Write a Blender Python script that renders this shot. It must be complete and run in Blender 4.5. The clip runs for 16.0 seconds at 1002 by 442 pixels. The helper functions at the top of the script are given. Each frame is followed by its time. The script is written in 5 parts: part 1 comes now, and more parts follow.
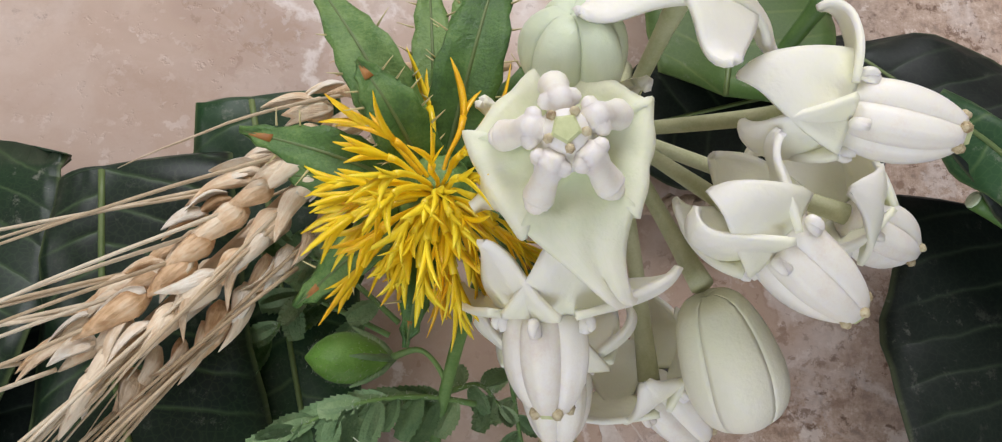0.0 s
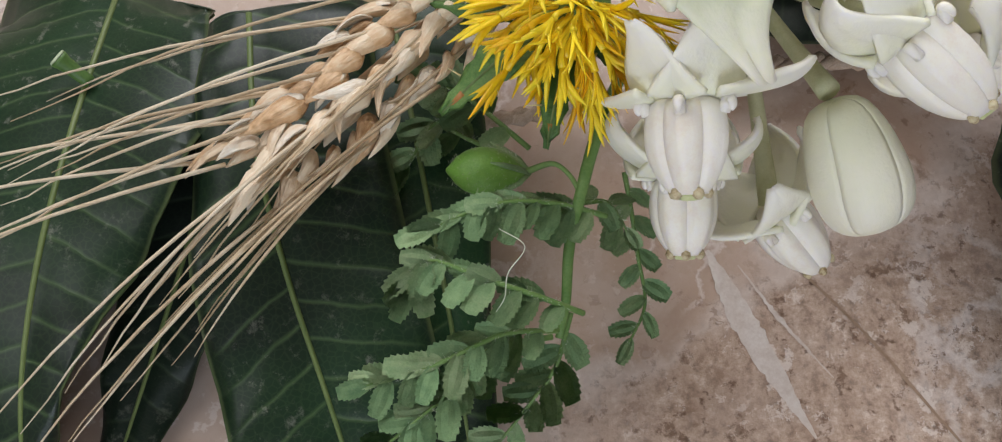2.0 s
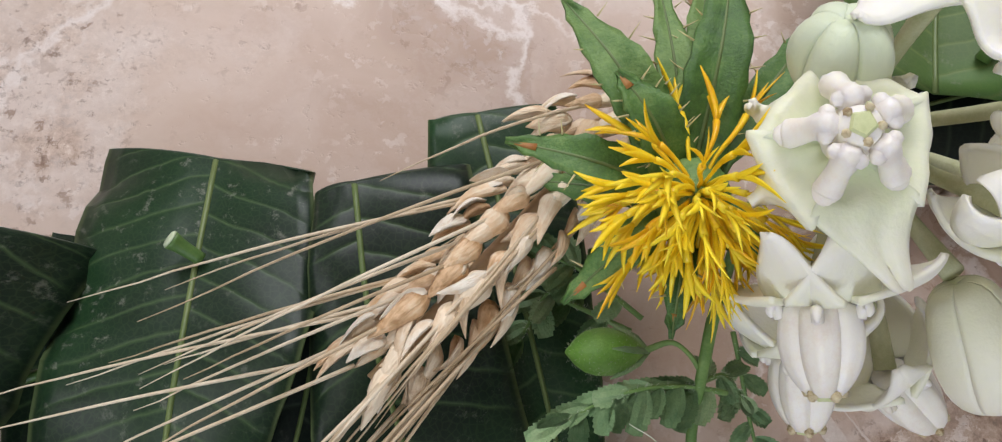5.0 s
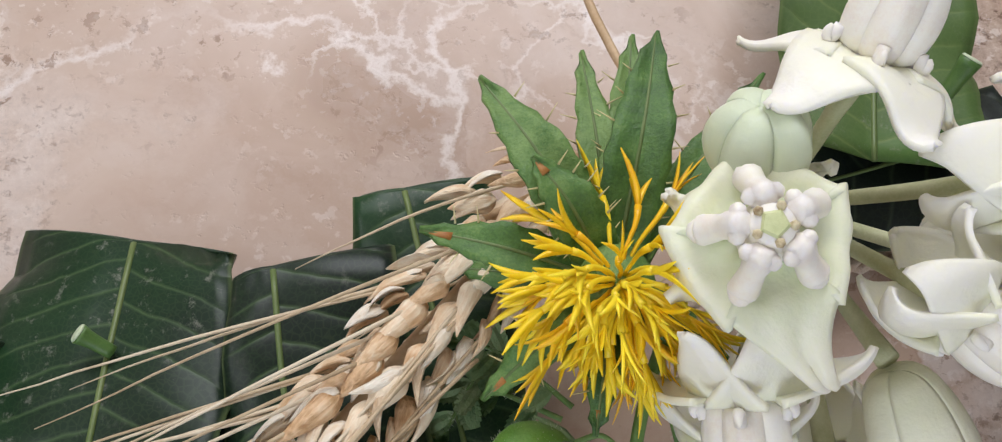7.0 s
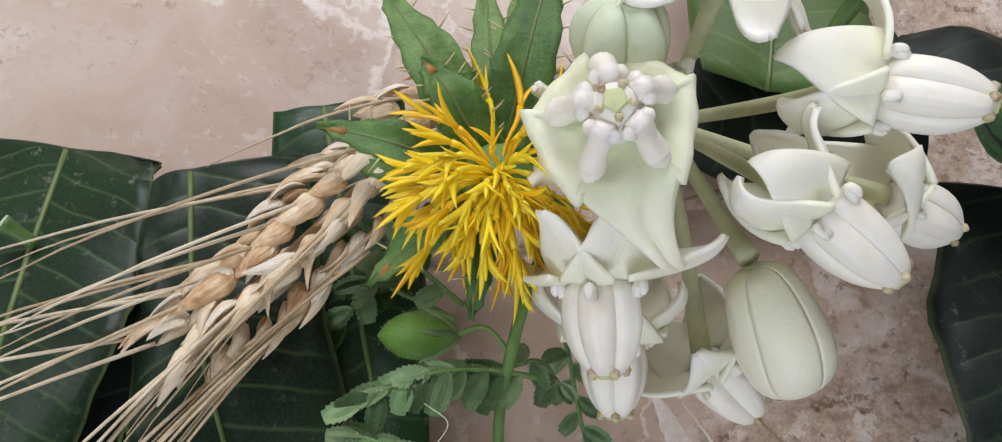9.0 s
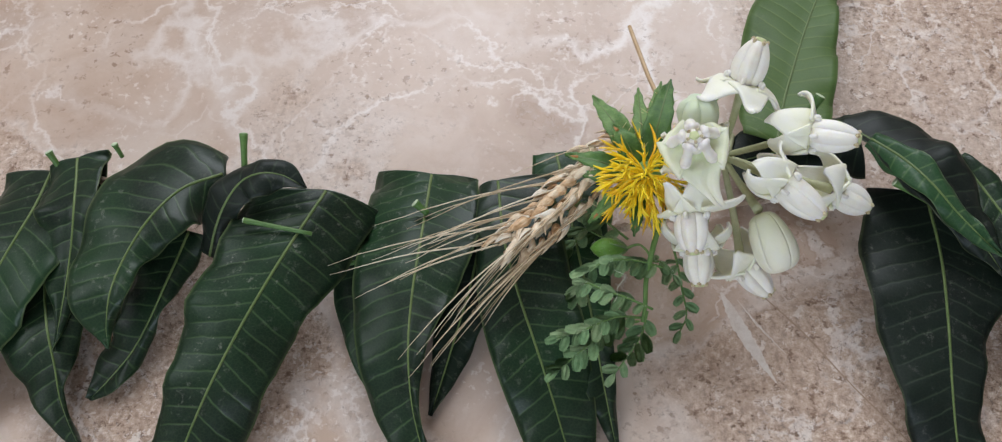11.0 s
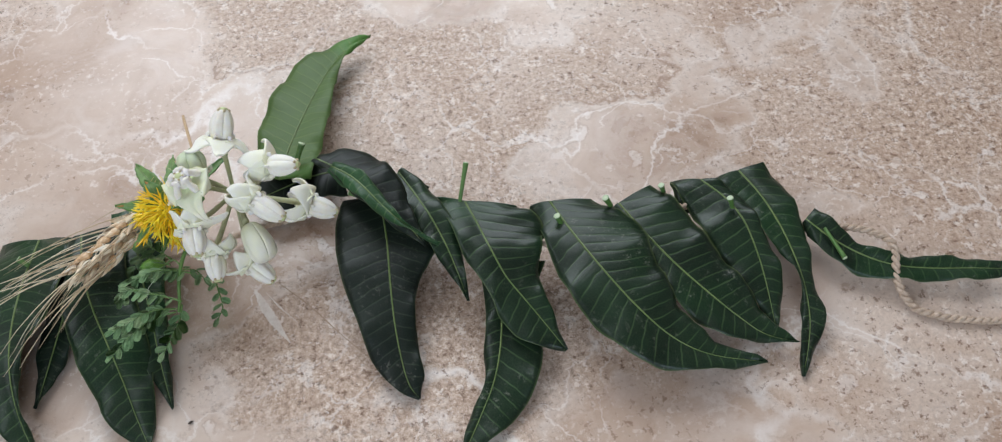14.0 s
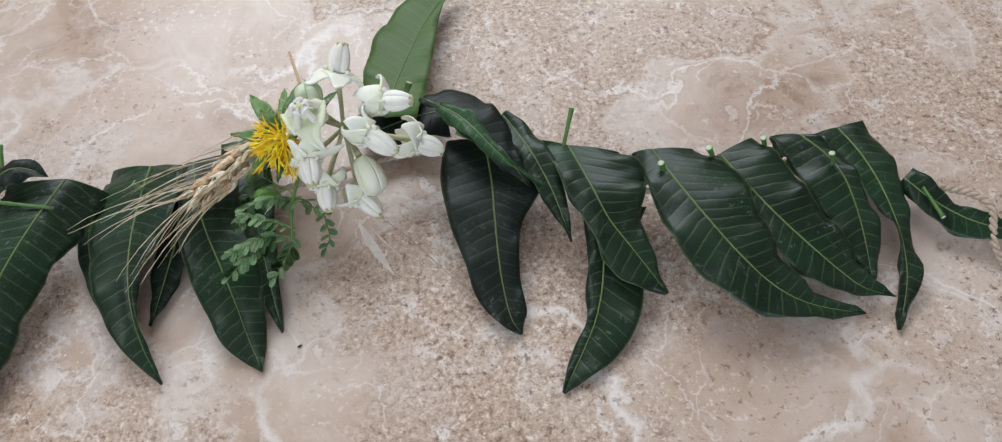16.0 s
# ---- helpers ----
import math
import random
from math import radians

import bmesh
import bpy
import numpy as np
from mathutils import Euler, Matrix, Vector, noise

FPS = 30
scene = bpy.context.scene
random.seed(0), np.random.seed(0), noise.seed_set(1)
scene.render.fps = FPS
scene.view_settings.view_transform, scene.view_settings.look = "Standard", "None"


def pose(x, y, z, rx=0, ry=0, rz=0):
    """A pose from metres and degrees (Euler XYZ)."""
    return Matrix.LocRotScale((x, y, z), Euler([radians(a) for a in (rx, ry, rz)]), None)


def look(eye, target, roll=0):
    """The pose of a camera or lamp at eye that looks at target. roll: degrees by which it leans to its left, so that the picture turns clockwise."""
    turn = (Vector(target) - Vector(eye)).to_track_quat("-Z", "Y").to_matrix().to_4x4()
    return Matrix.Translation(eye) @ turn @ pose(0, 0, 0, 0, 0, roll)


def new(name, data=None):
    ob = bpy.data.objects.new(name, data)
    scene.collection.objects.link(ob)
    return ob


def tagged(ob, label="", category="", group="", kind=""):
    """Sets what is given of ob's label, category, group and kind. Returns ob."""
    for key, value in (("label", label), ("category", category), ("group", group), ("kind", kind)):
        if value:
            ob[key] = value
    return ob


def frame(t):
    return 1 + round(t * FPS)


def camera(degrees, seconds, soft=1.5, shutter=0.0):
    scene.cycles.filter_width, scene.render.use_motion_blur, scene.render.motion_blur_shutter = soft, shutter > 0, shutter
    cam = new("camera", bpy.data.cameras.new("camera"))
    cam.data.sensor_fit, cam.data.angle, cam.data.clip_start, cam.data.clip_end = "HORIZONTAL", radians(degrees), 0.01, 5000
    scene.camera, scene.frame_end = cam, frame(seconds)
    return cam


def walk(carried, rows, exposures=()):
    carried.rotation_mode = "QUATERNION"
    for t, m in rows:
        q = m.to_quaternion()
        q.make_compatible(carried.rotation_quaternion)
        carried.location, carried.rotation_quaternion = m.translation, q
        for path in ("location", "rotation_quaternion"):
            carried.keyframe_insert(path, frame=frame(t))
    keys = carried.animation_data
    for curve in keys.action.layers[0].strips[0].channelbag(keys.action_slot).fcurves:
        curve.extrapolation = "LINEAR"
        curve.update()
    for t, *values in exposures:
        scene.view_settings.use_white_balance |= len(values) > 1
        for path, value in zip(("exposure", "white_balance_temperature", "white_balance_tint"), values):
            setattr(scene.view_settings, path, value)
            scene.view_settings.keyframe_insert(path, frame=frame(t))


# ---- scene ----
cam = camera(57.4, 16.0, soft=1.15)
METRES, EYE, TILT, LEAN, TURN = 1.0, 0.2255, -72.938, -5.835, 0.0
ROWS = [
    (0.0, 0.0, 0.0, 0.0, -0.0, 0.0, -0.0),
    (0.5, 0.004, -0.0233, -0.0007, 0.76, 0.84, 0.11),
    (1.0, -0.0118, -0.0354, -0.0201, 1.54, 1.65, 0.01),
    (1.5, -0.0133, -0.023, -0.0325, 2.55, 1.61, -0.12),
    (2.0, -0.0177, -0.01, -0.0408, 2.85, 0.94, 0.03),
    (2.5, -0.0229, -0.0079, -0.033, 3.11, 0.76, 0.18),
    (3.0, -0.0253, -0.0126, -0.0208, 3.15, 0.53, 0.23),
    (3.5, -0.03, -0.0162, -0.0144, 3.17, 0.53, 0.29),
    (4.0, -0.0396, -0.0142, -0.0141, 2.97, 0.74, 0.44),
    (4.5, -0.0449, -0.0142, -0.0141, 3.47, 1.0, 1.35),
    (5.0, -0.0389, -0.0129, -0.0034, 3.76, 1.31, 1.7),
    (7.5, -0.0192, -0.0008, 0.009, 2.76, 2.73, 3.04),
    (8.0, -0.0119, 0.0005, -0.0017, 2.0, 2.43, 2.89),
    (10.5, 0.0153, -0.1485, -0.0504, 8.65, 7.27, -1.69),
    (11.0, -0.0021, -0.2487, -0.0902, 10.46, 10.04, -0.33),
    (11.5, -0.0076, -0.347, -0.1503, 11.43, 13.85, -0.27),
    (12.0, -0.0239, -0.4047, -0.1816, 10.27, 17.07, -0.64),
    (12.5, 0.0644, -0.4284, -0.2067, 7.88, 19.86, 2.25),
    (13.0, 0.1646, -0.4318, -0.2294, 6.15, 20.93, 6.71),
    (13.5, 0.2253, -0.4027, -0.225, 5.35, 19.63, 9.75),
    (14.0, 0.2174, -0.3957, -0.2166, 4.39, 17.0, 10.27),
    (14.5, 0.1938, -0.3863, -0.2227, 4.41, 14.84, 9.13),
    (15.0, 0.187, -0.3928, -0.2236, 4.53, 14.79, 8.33),
    (15.5, 0.1649, -0.4045, -0.232, 4.67, 15.25, 7.85),
    (16.0, 0.1554, -0.4068, -0.233, 4.76, 15.52, 7.51),
]
walk(cam, [(t, pose(0, 0, EYE, TILT, LEAN, TURN) @ pose(METRES * x, METRES * y, METRES * z, 90 + pitch, roll, yaw)) for t, x, y, z, yaw, pitch, roll in ROWS],
     exposures=[(0.0, -0.14, 6400, 12), (2.0, -0.14, 6400, 11), (5.0, -0.10, 6350, 12), (8.0, -0.10, 6300, 11), (10.5, -0.18, 6150, 9), (11.5, -0.22, 6050, 7), (13.0, -0.13, 6020, 6), (16.0, -0.12, 6000, 5)])

# ---- light ----
world = bpy.data.worlds.new("sky")
scene.world = world
world.use_nodes = True
_n = world.node_tree.nodes
_sky = _n.new("ShaderNodeTexSky")
_sky.sky_type = "NISHITA"
_sky.sun_disc = False
_sky.sun_elevation, _sky.sun_rotation = radians(48), radians(-60)
world.node_tree.links.new(_sky.outputs[0], _n["Background"].inputs[0])
_n["Background"].inputs[1].default_value = 0.12


def window_light(name, at, target, w, h, watts, colour):
    lamp = bpy.data.lights.new(name, "AREA")
    lamp.shape, lamp.size, lamp.size_y, lamp.energy, lamp.color = "RECTANGLE", w, h, watts, colour
    ob = new(name, lamp)
    ob.matrix_world = look(at, target)
    return ob


window_light("window_light", (0.05, 1.68, 1.6), (0.05, 0.0, 0.6), 1.7, 1.4, 45, (1.0, 0.985, 0.98))
window_light("side_window_light", (-1.38, 0.1, 1.65), (0.0, 0.1, 0.6), 1.1, 1.1, 10, (1.0, 0.985, 0.97))
window_light("door_light", (-0.2, -2.38, 1.25), (-0.2, 0.0, 0.9), 1.5, 1.7, 33, (0.86, 0.93, 1.0))
scene.view_settings.exposure = 0.0


# ---- materials ----
class Nodes:
    """A principled material and short calls for its nodes."""

    def __init__(self, name, rough=0.5, metal=0.0):
        self.mat = bpy.data.materials.new(name)
        self.mat.use_nodes = True
        self.t = self.mat.node_tree
        self.b = self.t.nodes["Principled BSDF"]
        self.b.inputs["Roughness"].default_value = rough
        self.b.inputs["Metallic"].default_value = metal

    def put(self, socket, value):
        if isinstance(value, bpy.types.NodeSocket):
            self.t.links.new(value, socket)
        elif value is not None:
            socket.default_value = value

    def set(self, name, value):
        self.put(self.b.inputs[name], value)
        return self

    def uv(self, name):
        n = self.t.nodes.new("ShaderNodeUVMap")
        n.uv_map = name
        return n.outputs[0]

    def coord(self):
        return self.t.nodes.new("ShaderNodeTexCoord").outputs["Object"]

    def geo(self):
        return self.t.nodes.new("ShaderNodeNewGeometry").outputs["Position"]

    def rand(self):
        return self.t.nodes.new("ShaderNodeObjectInfo").outputs["Random"]

    def sep(self, v):
        n = self.t.nodes.new("ShaderNodeSeparateXYZ")
        self.put(n.inputs[0], v)
        return n.outputs

    def comb(self, x, y, z):
        n = self.t.nodes.new("ShaderNodeCombineXYZ")
        for i, v in enumerate((x, y, z)):
            self.put(n.inputs[i], v)
        return n.outputs[0]

    def math(self, op, a, b=None, c=None, clamp=False):
        n = self.t.nodes.new("ShaderNodeMath")
        n.operation, n.use_clamp = op, clamp
        for i, v in enumerate((a, b, c)):
            self.put(n.inputs[i], v)
        return n.outputs[0]

    def vadd(self, a, b):
        n = self.t.nodes.new("ShaderNodeVectorMath")
        n.operation = "ADD"
        self.put(n.inputs[0], a)
        self.put(n.inputs[1], b)
        return n.outputs[0]

    def vscale(self, a, s):
        n = self.t.nodes.new("ShaderNodeVectorMath")
        n.operation = "SCALE"
        self.put(n.inputs[0], a)
        self.put(n.inputs["Scale"], s)
        return n.outputs[0]

    def noise(self, v, scale, detail=4.0, rough=0.55, distort=0.0, colour=False):
        n = self.t.nodes.new("ShaderNodeTexNoise")
        self.put(n.inputs["Vector"], v)
        n.inputs["Scale"].default_value, n.inputs["Detail"].default_value = scale, detail
        n.inputs["Roughness"].default_value, n.inputs["Distortion"].default_value = rough, distort
        return n.outputs[1 if colour else 0]

    def voronoi(self, v, scale, feature="F1"):
        n = self.t.nodes.new("ShaderNodeTexVoronoi")
        n.feature = feature
        self.put(n.inputs["Vector"], v)
        n.inputs["Scale"].default_value = scale
        return n.outputs["Distance"]

    def ramp(self, f, stops, smooth=False):
        n = self.t.nodes.new("ShaderNodeValToRGB")
        self.put(n.inputs[0], f)
        e = n.color_ramp.elements
        while len(e) < len(stops):
            e.new(0.5)
        for k, (p, c) in zip(e, stops):
            k.position = p
            k.color = (*c, 1) if isinstance(c, tuple) else (c, c, c, 1)
        if smooth:
            n.color_ramp.interpolation = "EASE"
        return n.outputs[0]

    def mix(self, f, a, b, kind="MIX"):
        n = self.t.nodes.new("ShaderNodeMix")
        n.data_type, n.blend_type = "RGBA", kind
        self.put(n.inputs[0], f)
        self.put(n.inputs[6], (*a, 1) if isinstance(a, tuple) else a)
        self.put(n.inputs[7], (*b, 1) if isinstance(b, tuple) else b)
        return n.outputs[2]

    def bump(self, h, strength, distance):
        n = self.t.nodes.new("ShaderNodeBump")
        n.inputs["Strength"].default_value, n.inputs["Distance"].default_value = strength, distance
        self.put(n.inputs["Height"], h)
        self.put(self.b.inputs["Normal"], n.outputs[0])
        return self


def marble_floor():
    """Brecciated marble: smooth tan bands between grainy zones, pale seams along their borders, thin veins and shell-like crumbs."""
    m = Nodes("beige_marble")
    p = m.geo()

    def shifted(v, x, y):
        return m.vadd(v, (x, y, 0.0))

    def jitter(scale, amount, detail=3):
        return m.vscale(m.vadd(m.noise(p, scale, detail, 0.65, 0, True), (-0.5, -0.5, -0.5)), amount)

    q = m.vadd(p, jitter(4.5, 0.20))
    r = m.vadd(q, jitter(34.0, 0.042, 6))
    cloud = m.noise(q, 6.0, 6, 0.6)
    smooth = m.ramp(cloud, [(0.30, (0.32, 0.205, 0.14)), (0.43, (0.47, 0.34, 0.255)), (0.53, (0.565, 0.435, 0.345)), (0.63, (0.635, 0.52, 0.435)), (0.74, (0.71, 0.62, 0.55))])
    smooth = m.mix(m.math("MULTIPLY", m.ramp(m.noise(m.vadd(r, (4.0, 2.0, 0.0)), 24.0, 5, 0.65), [(0.46, 0.0), (0.70, 1.0)]), 0.45), smooth, (0.68, 0.59, 0.53))
    east, north, _ = m.sep(p)
    drift = m.math("ADD", m.math("MULTIPLY", m.math("SUBTRACT", east, 0.06), 0.22), m.math("MULTIPLY", m.math("SUBTRACT", north, 0.05), -0.24))
    zone = m.math("ADD", m.noise(shifted(r, 5.35, 2.9), 4.6, 4, 0.5), m.math("MINIMUM", m.math("MAXIMUM", drift, -0.07), 0.05))
    sandy = m.ramp(zone, [(0.455, 0.0), (0.545, 1.0)])
    grain = m.noise(p, 260.0, 5, 0.8)
    crumbs = m.noise(m.vadd(p, jitter(120.0, 0.006)), 75.0, 5, 0.7)
    sand = m.ramp(grain, [(0.37, (0.09, 0.05, 0.028)), (0.44, (0.32, 0.205, 0.135)), (0.51, (0.50, 0.365, 0.27)), (0.58, (0.60, 0.475, 0.375)), (0.64, (0.82, 0.74, 0.66))])
    sand = m.mix(m.ramp(crumbs, [(0.40, 0.40), (0.52, 0.0)]), sand, (0.34, 0.215, 0.14))
    strength = m.ramp(m.noise(shifted(q, 8.0, 8.0), 3.0, 3), [(0.40, 0.30), (0.64, 0.95)])
    tone = m.mix(m.math("MULTIPLY", sandy, m.math("MULTIPLY", strength, 0.92)), smooth, sand)
    # seams where the zones meet: pale, with a brown line inside
    seam = m.ramp(zone, [(0.465, 0.0), (0.492, 0.9), (0.515, 0.0)])
    gate = m.ramp(m.noise(shifted(p, 1.0, 4.0), 9.0, 3), [(0.40, 0.0), (0.52, 1.0)])
    tone = m.mix(m.math("MULTIPLY", m.math("MULTIPLY", seam, gate), 0.5), tone, (0.76, 0.69, 0.635))
    brown = m.ramp(zone, [(0.512, 0.0), (0.522, 1.0), (0.534, 0.0)])
    gate = m.ramp(m.noise(shifted(p, 6.0, 3.0), 7.0, 3), [(0.50, 0.0), (0.62, 1.0)])
    tone = m.mix(m.math("MULTIPLY", m.math("MULTIPLY", brown, gate), 0.75), tone, (0.25, 0.135, 0.08))
    # pale broken fragments
    frag = m.voronoi(m.vadd(r, jitter(60.0, 0.02)), 26.0)
    gate = m.ramp(m.noise(shifted(p, 2.0, 7.0), 8.0, 2), [(0.50, 0.0), (0.60, 1.0)])
    tone = m.mix(m.math("MULTIPLY", m.math("MULTIPLY", m.ramp(frag, [(0.16, 1.0), (0.22, 0.0)]), gate), 0.6), tone, (0.75, 0.68, 0.63))
    rim = m.ramp(frag, [(0.20, 0.0), (0.235, 1.0), (0.28, 0.0)])
    tone = m.mix(m.math("MULTIPLY", m.math("MULTIPLY", rim, gate), 0.35), tone, (0.30, 0.19, 0.13))
    # thin veins
    for scale, width, amount, x, y in ((2.6, 0.006, 0.80, 0.3, 0.1), (6.5, 0.006, 0.70, 2.0, 5.0), (17.0, 0.010, 0.55, 7.0, 1.0)):
        edge = m.voronoi(shifted(r, x, y), scale, "DISTANCE_TO_EDGE")
        line = m.ramp(edge, [(0.0, 1.0), (width, 0.7), (width * 2.6, 0.0)])
        gate = m.ramp(m.noise(shifted(p, x, y), scale * 1.1, 2), [(0.46, 0.0), (0.58, 1.0)])
        tone = m.mix(m.math("MULTIPLY", m.math("MULTIPLY", line, gate), amount), tone, (0.80, 0.74, 0.695))
    fleck = m.ramp(m.noise(m.vadd(p, jitter(200.0, 0.004)), 210.0, 4, 0.6), [(0.575, 0.0), (0.62, 1.0)])
    gate = m.ramp(m.noise(shifted(p, 5.0, 5.0), 11.0, 4, 0.6), [(0.45, 0.0), (0.60, 1.0)])
    tone = m.mix(m.math("MULTIPLY", m.math("MULTIPLY", fleck, gate), 0.5), tone, (0.80, 0.74, 0.69))
    dent = m.ramp(m.noise(m.vadd(p, jitter(150.0, 0.006)), 160.0, 5, 0.65), [(0.37, 1.0), (0.42, 0.0)])
    gate = m.ramp(m.noise(shifted(p, 9.0, 1.0), 9.0, 4, 0.6), [(0.48, 0.0), (0.62, 1.0)])
    tone = m.mix(m.math("MULTIPLY", m.math("MULTIPLY", dent, gate), 0.8), tone, (0.28, 0.175, 0.115))
    hole = m.ramp(m.noise(m.vadd(p, jitter(260.0, 0.004)), 120.0, 6, 0.78), [(0.405, 1.0), (0.43, 0.0)])
    tone = m.mix(m.math("MULTIPLY", m.math("MULTIPLY", hole, sandy), 0.75), tone, (0.20, 0.115, 0.07))
    chip = m.ramp(m.noise(m.vadd(shifted(p, 3.0, 1.0), jitter(260.0, 0.004)), 105.0, 6, 0.75), [(0.575, 0.0), (0.60, 1.0)])
    tone = m.mix(m.math("MULTIPLY", m.math("MULTIPLY", chip, sandy), 0.70), tone, (0.78, 0.70, 0.63))
    pits = m.ramp(m.noise(p, 240.0, 4, 0.65), [(0.33, 1.0), (0.40, 0.0)])
    tone = m.mix(m.math("MULTIPLY", pits, m.math("MULTIPLY_ADD", sandy, 0.70, 0.06)), tone, (0.14, 0.075, 0.045))
    tone = m.mix(1.0, tone, (1.06, 1.05, 1.06), "MULTIPLY")
    m.set("Base Color", tone)
    m.set("Roughness", m.math("MULTIPLY_ADD", sandy, 0.16, m.math("MULTIPLY_ADD", cloud, 0.14, 0.22)))
    m.set("Specular IOR Level", 0.5)
    m.bump(m.math("ADD", m.math("MULTIPLY", sandy, grain), m.math("MULTIPLY", pits, -0.3)), 0.22, 0.0012)
    return m.mat


def leaf_material(name, base, deep, vein, rough, back):
    """A leathery leaf. Maps: 'metres' runs along and across the blade, 'rim' from 0 at the base and -1 to 1 across."""
    m = Nodes(name, rough)
    along, across, _ = m.sep(m.uv("metres"))
    s, v, _ = m.sep(m.uv("rim"))
    far = m.math("ABSOLUTE", across)
    wob = m.noise(m.comb(along, across, m.math("MULTIPLY", m.rand(), 9.0)), 55.0, 3)
    run = m.math("ADD", m.math("SUBTRACT", along, m.math("MULTIPLY", far, 0.42)), m.math("MULTIPLY", wob, 0.0045))
    side = m.math("MULTIPLY", m.math("SIGN", across), 0.0028)
    cell = m.math("FRACT", m.math("DIVIDE", m.math("ADD", run, side), 0.0088))
    dist = m.math("ABSOLUTE", m.math("SUBTRACT", cell, 0.5))
    line = m.math("MULTIPLY", m.ramp(dist, [(0.0, 1.0), (0.035, 0.6), (0.085, 0.0)]), m.ramp(m.math("ABSOLUTE", v), [(0.0, 1.0), (0.75, 0.75), (0.95, 0.1)]))
    p = m.comb(along, across, m.math("MULTIPLY", m.rand(), 5.0))
    patch = m.noise(p, 26.0, 5, 0.6)
    tone = m.mix(m.ramp(patch, [(0.35, 0.0), (0.65, 1.0)]), deep, base)
    fresh = m.ramp(m.noise(p, 9.0, 3), [(0.52, 0.0), (0.70, 0.75)])
    tone = m.mix(fresh, tone, (base[0] * 1.2, base[1] * 2.0, base[2] * 1.2))
    tone = m.mix(m.math("MULTIPLY", m.noise(p, 700.0, 2), 0.25), tone, base)
    net = m.ramp(m.voronoi(p, 620.0, "DISTANCE_TO_EDGE"), [(0.0, 1.0), (0.12, 0.0)])
    tone = m.mix(m.math("MULTIPLY", net, 0.10), tone, vein)
    tone = m.mix(m.math("MULTIPLY", line, 0.48), tone, vein)
    rim = m.ramp(m.math("ABSOLUTE", v), [(0.955, 0.0), (0.985, 1.0)])
    tone = m.mix(m.math("MULTIPLY", rim, 0.5), tone, back)
    dust = m.ramp(m.noise(p, 240.0, 6, 0.75), [(0.57, 0.0), (0.68, 1.0)])
    dust_at = m.math("MULTIPLY", dust, m.ramp(m.noise(p, 18.0, 3), [(0.44, 0.0), (0.66, 0.5)]))
    tone = m.mix(dust_at, tone, (0.30, 0.30, 0.25))
    m.set("Base Color", tone)
    m.set("Roughness", m.math("ADD", m.math("MULTIPLY_ADD", patch, 0.16, rough - 0.06), m.math("MULTIPLY", dust_at, 0.35)))
    m.set("Specular IOR Level", 0.29)
    pillow = m.math("ADD", m.math("MULTIPLY", m.math("POWER", m.math("SUBTRACT", 1.0, m.math("MULTIPLY", dist, 2.0)), 3.0), -0.8), m.math("MULTIPLY", m.noise(p, 500.0, 3), 0.15))
    m.bump(pillow, 0.20, 0.0011)
    return m.mat


def plain(name, stops, scale, rough, bump=0.0, spec=0.5, sss=0.0, sheen=0.0, vary=0.12, bscale=None):
    """A mottled surface from a ramp of colours over two scales of noise, varied a little from piece to piece."""
    m = Nodes(name, rough)
    p = m.vadd(m.coord(), m.comb(m.math("MULTIPLY", m.rand(), 3.0), 0.0, 0.0))
    n = m.noise(p, scale, 5, 0.6)
    f = m.math("ADD", m.math("MULTIPLY_ADD", m.noise(p, scale * 9, 3), 0.3, m.math("MULTIPLY", n, 0.7)), m.math("MULTIPLY", m.math("SUBTRACT", m.rand(), 0.5), vary))
    m.set("Base Color", m.ramp(f, stops))
    m.set("Roughness", m.math("MULTIPLY_ADD", n, 0.2, rough - 0.1))
    m.set("Specular IOR Level", spec)
    if sss:
        m.set("Subsurface Weight", sss)
        m.set("Subsurface Radius", (0.004, 0.004, 0.002))
        m.set("Subsurface Scale", 0.5)
    if sheen:
        m.set("Sheen Weight", sheen)
    if bump:
        m.bump(m.noise(p, bscale or scale * 6, 4, 0.6), bump, 0.0006)
    return m.mat


MARBLE = marble_floor()
LEAF = {
    "dark": leaf_material("mango_leaf_dark", (0.014, 0.032, 0.016), (0.006, 0.012, 0.008), (0.10, 0.165, 0.065), 0.33, (0.15, 0.20, 0.08)),
    # a darker, duller copy of the tone above
    "darkest": leaf_material("mango_leaf_darkest", (0.008, 0.015, 0.010), (0.003, 0.006, 0.005), (0.050, 0.075, 0.042), 0.46, (0.10, 0.12, 0.06)),
    "mid": leaf_material("mango_leaf_bright", (0.028, 0.080, 0.030), (0.016, 0.048, 0.018), (0.16, 0.24, 0.09), 0.40, (0.16, 0.22, 0.09)),
    "light": leaf_material("mango_leaf_underside", (0.085, 0.145, 0.040), (0.065, 0.115, 0.030), (0.19, 0.25, 0.08), 0.48, (0.18, 0.24, 0.09)),
}
RIB = plain("leaf_midrib", [(0.3, (0.09, 0.145, 0.04)), (0.7, (0.18, 0.235, 0.08))], 60, 0.45)
PETIOLE = plain("green_petiole", [(0.3, (0.06, 0.14, 0.03)), (0.7, (0.13, 0.24, 0.06))], 200, 0.45, 0.15)
CUT = plain("cut_stalk_end", [(0.3, (0.45, 0.56, 0.34)), (0.7, (0.66, 0.74, 0.54))], 900, 0.6, 0.2)
WALL = plain("painted_wall", [(0.3, (0.36, 0.33, 0.31)), (0.7, (0.44, 0.41, 0.39))], 1.5, 0.8, 0.05)


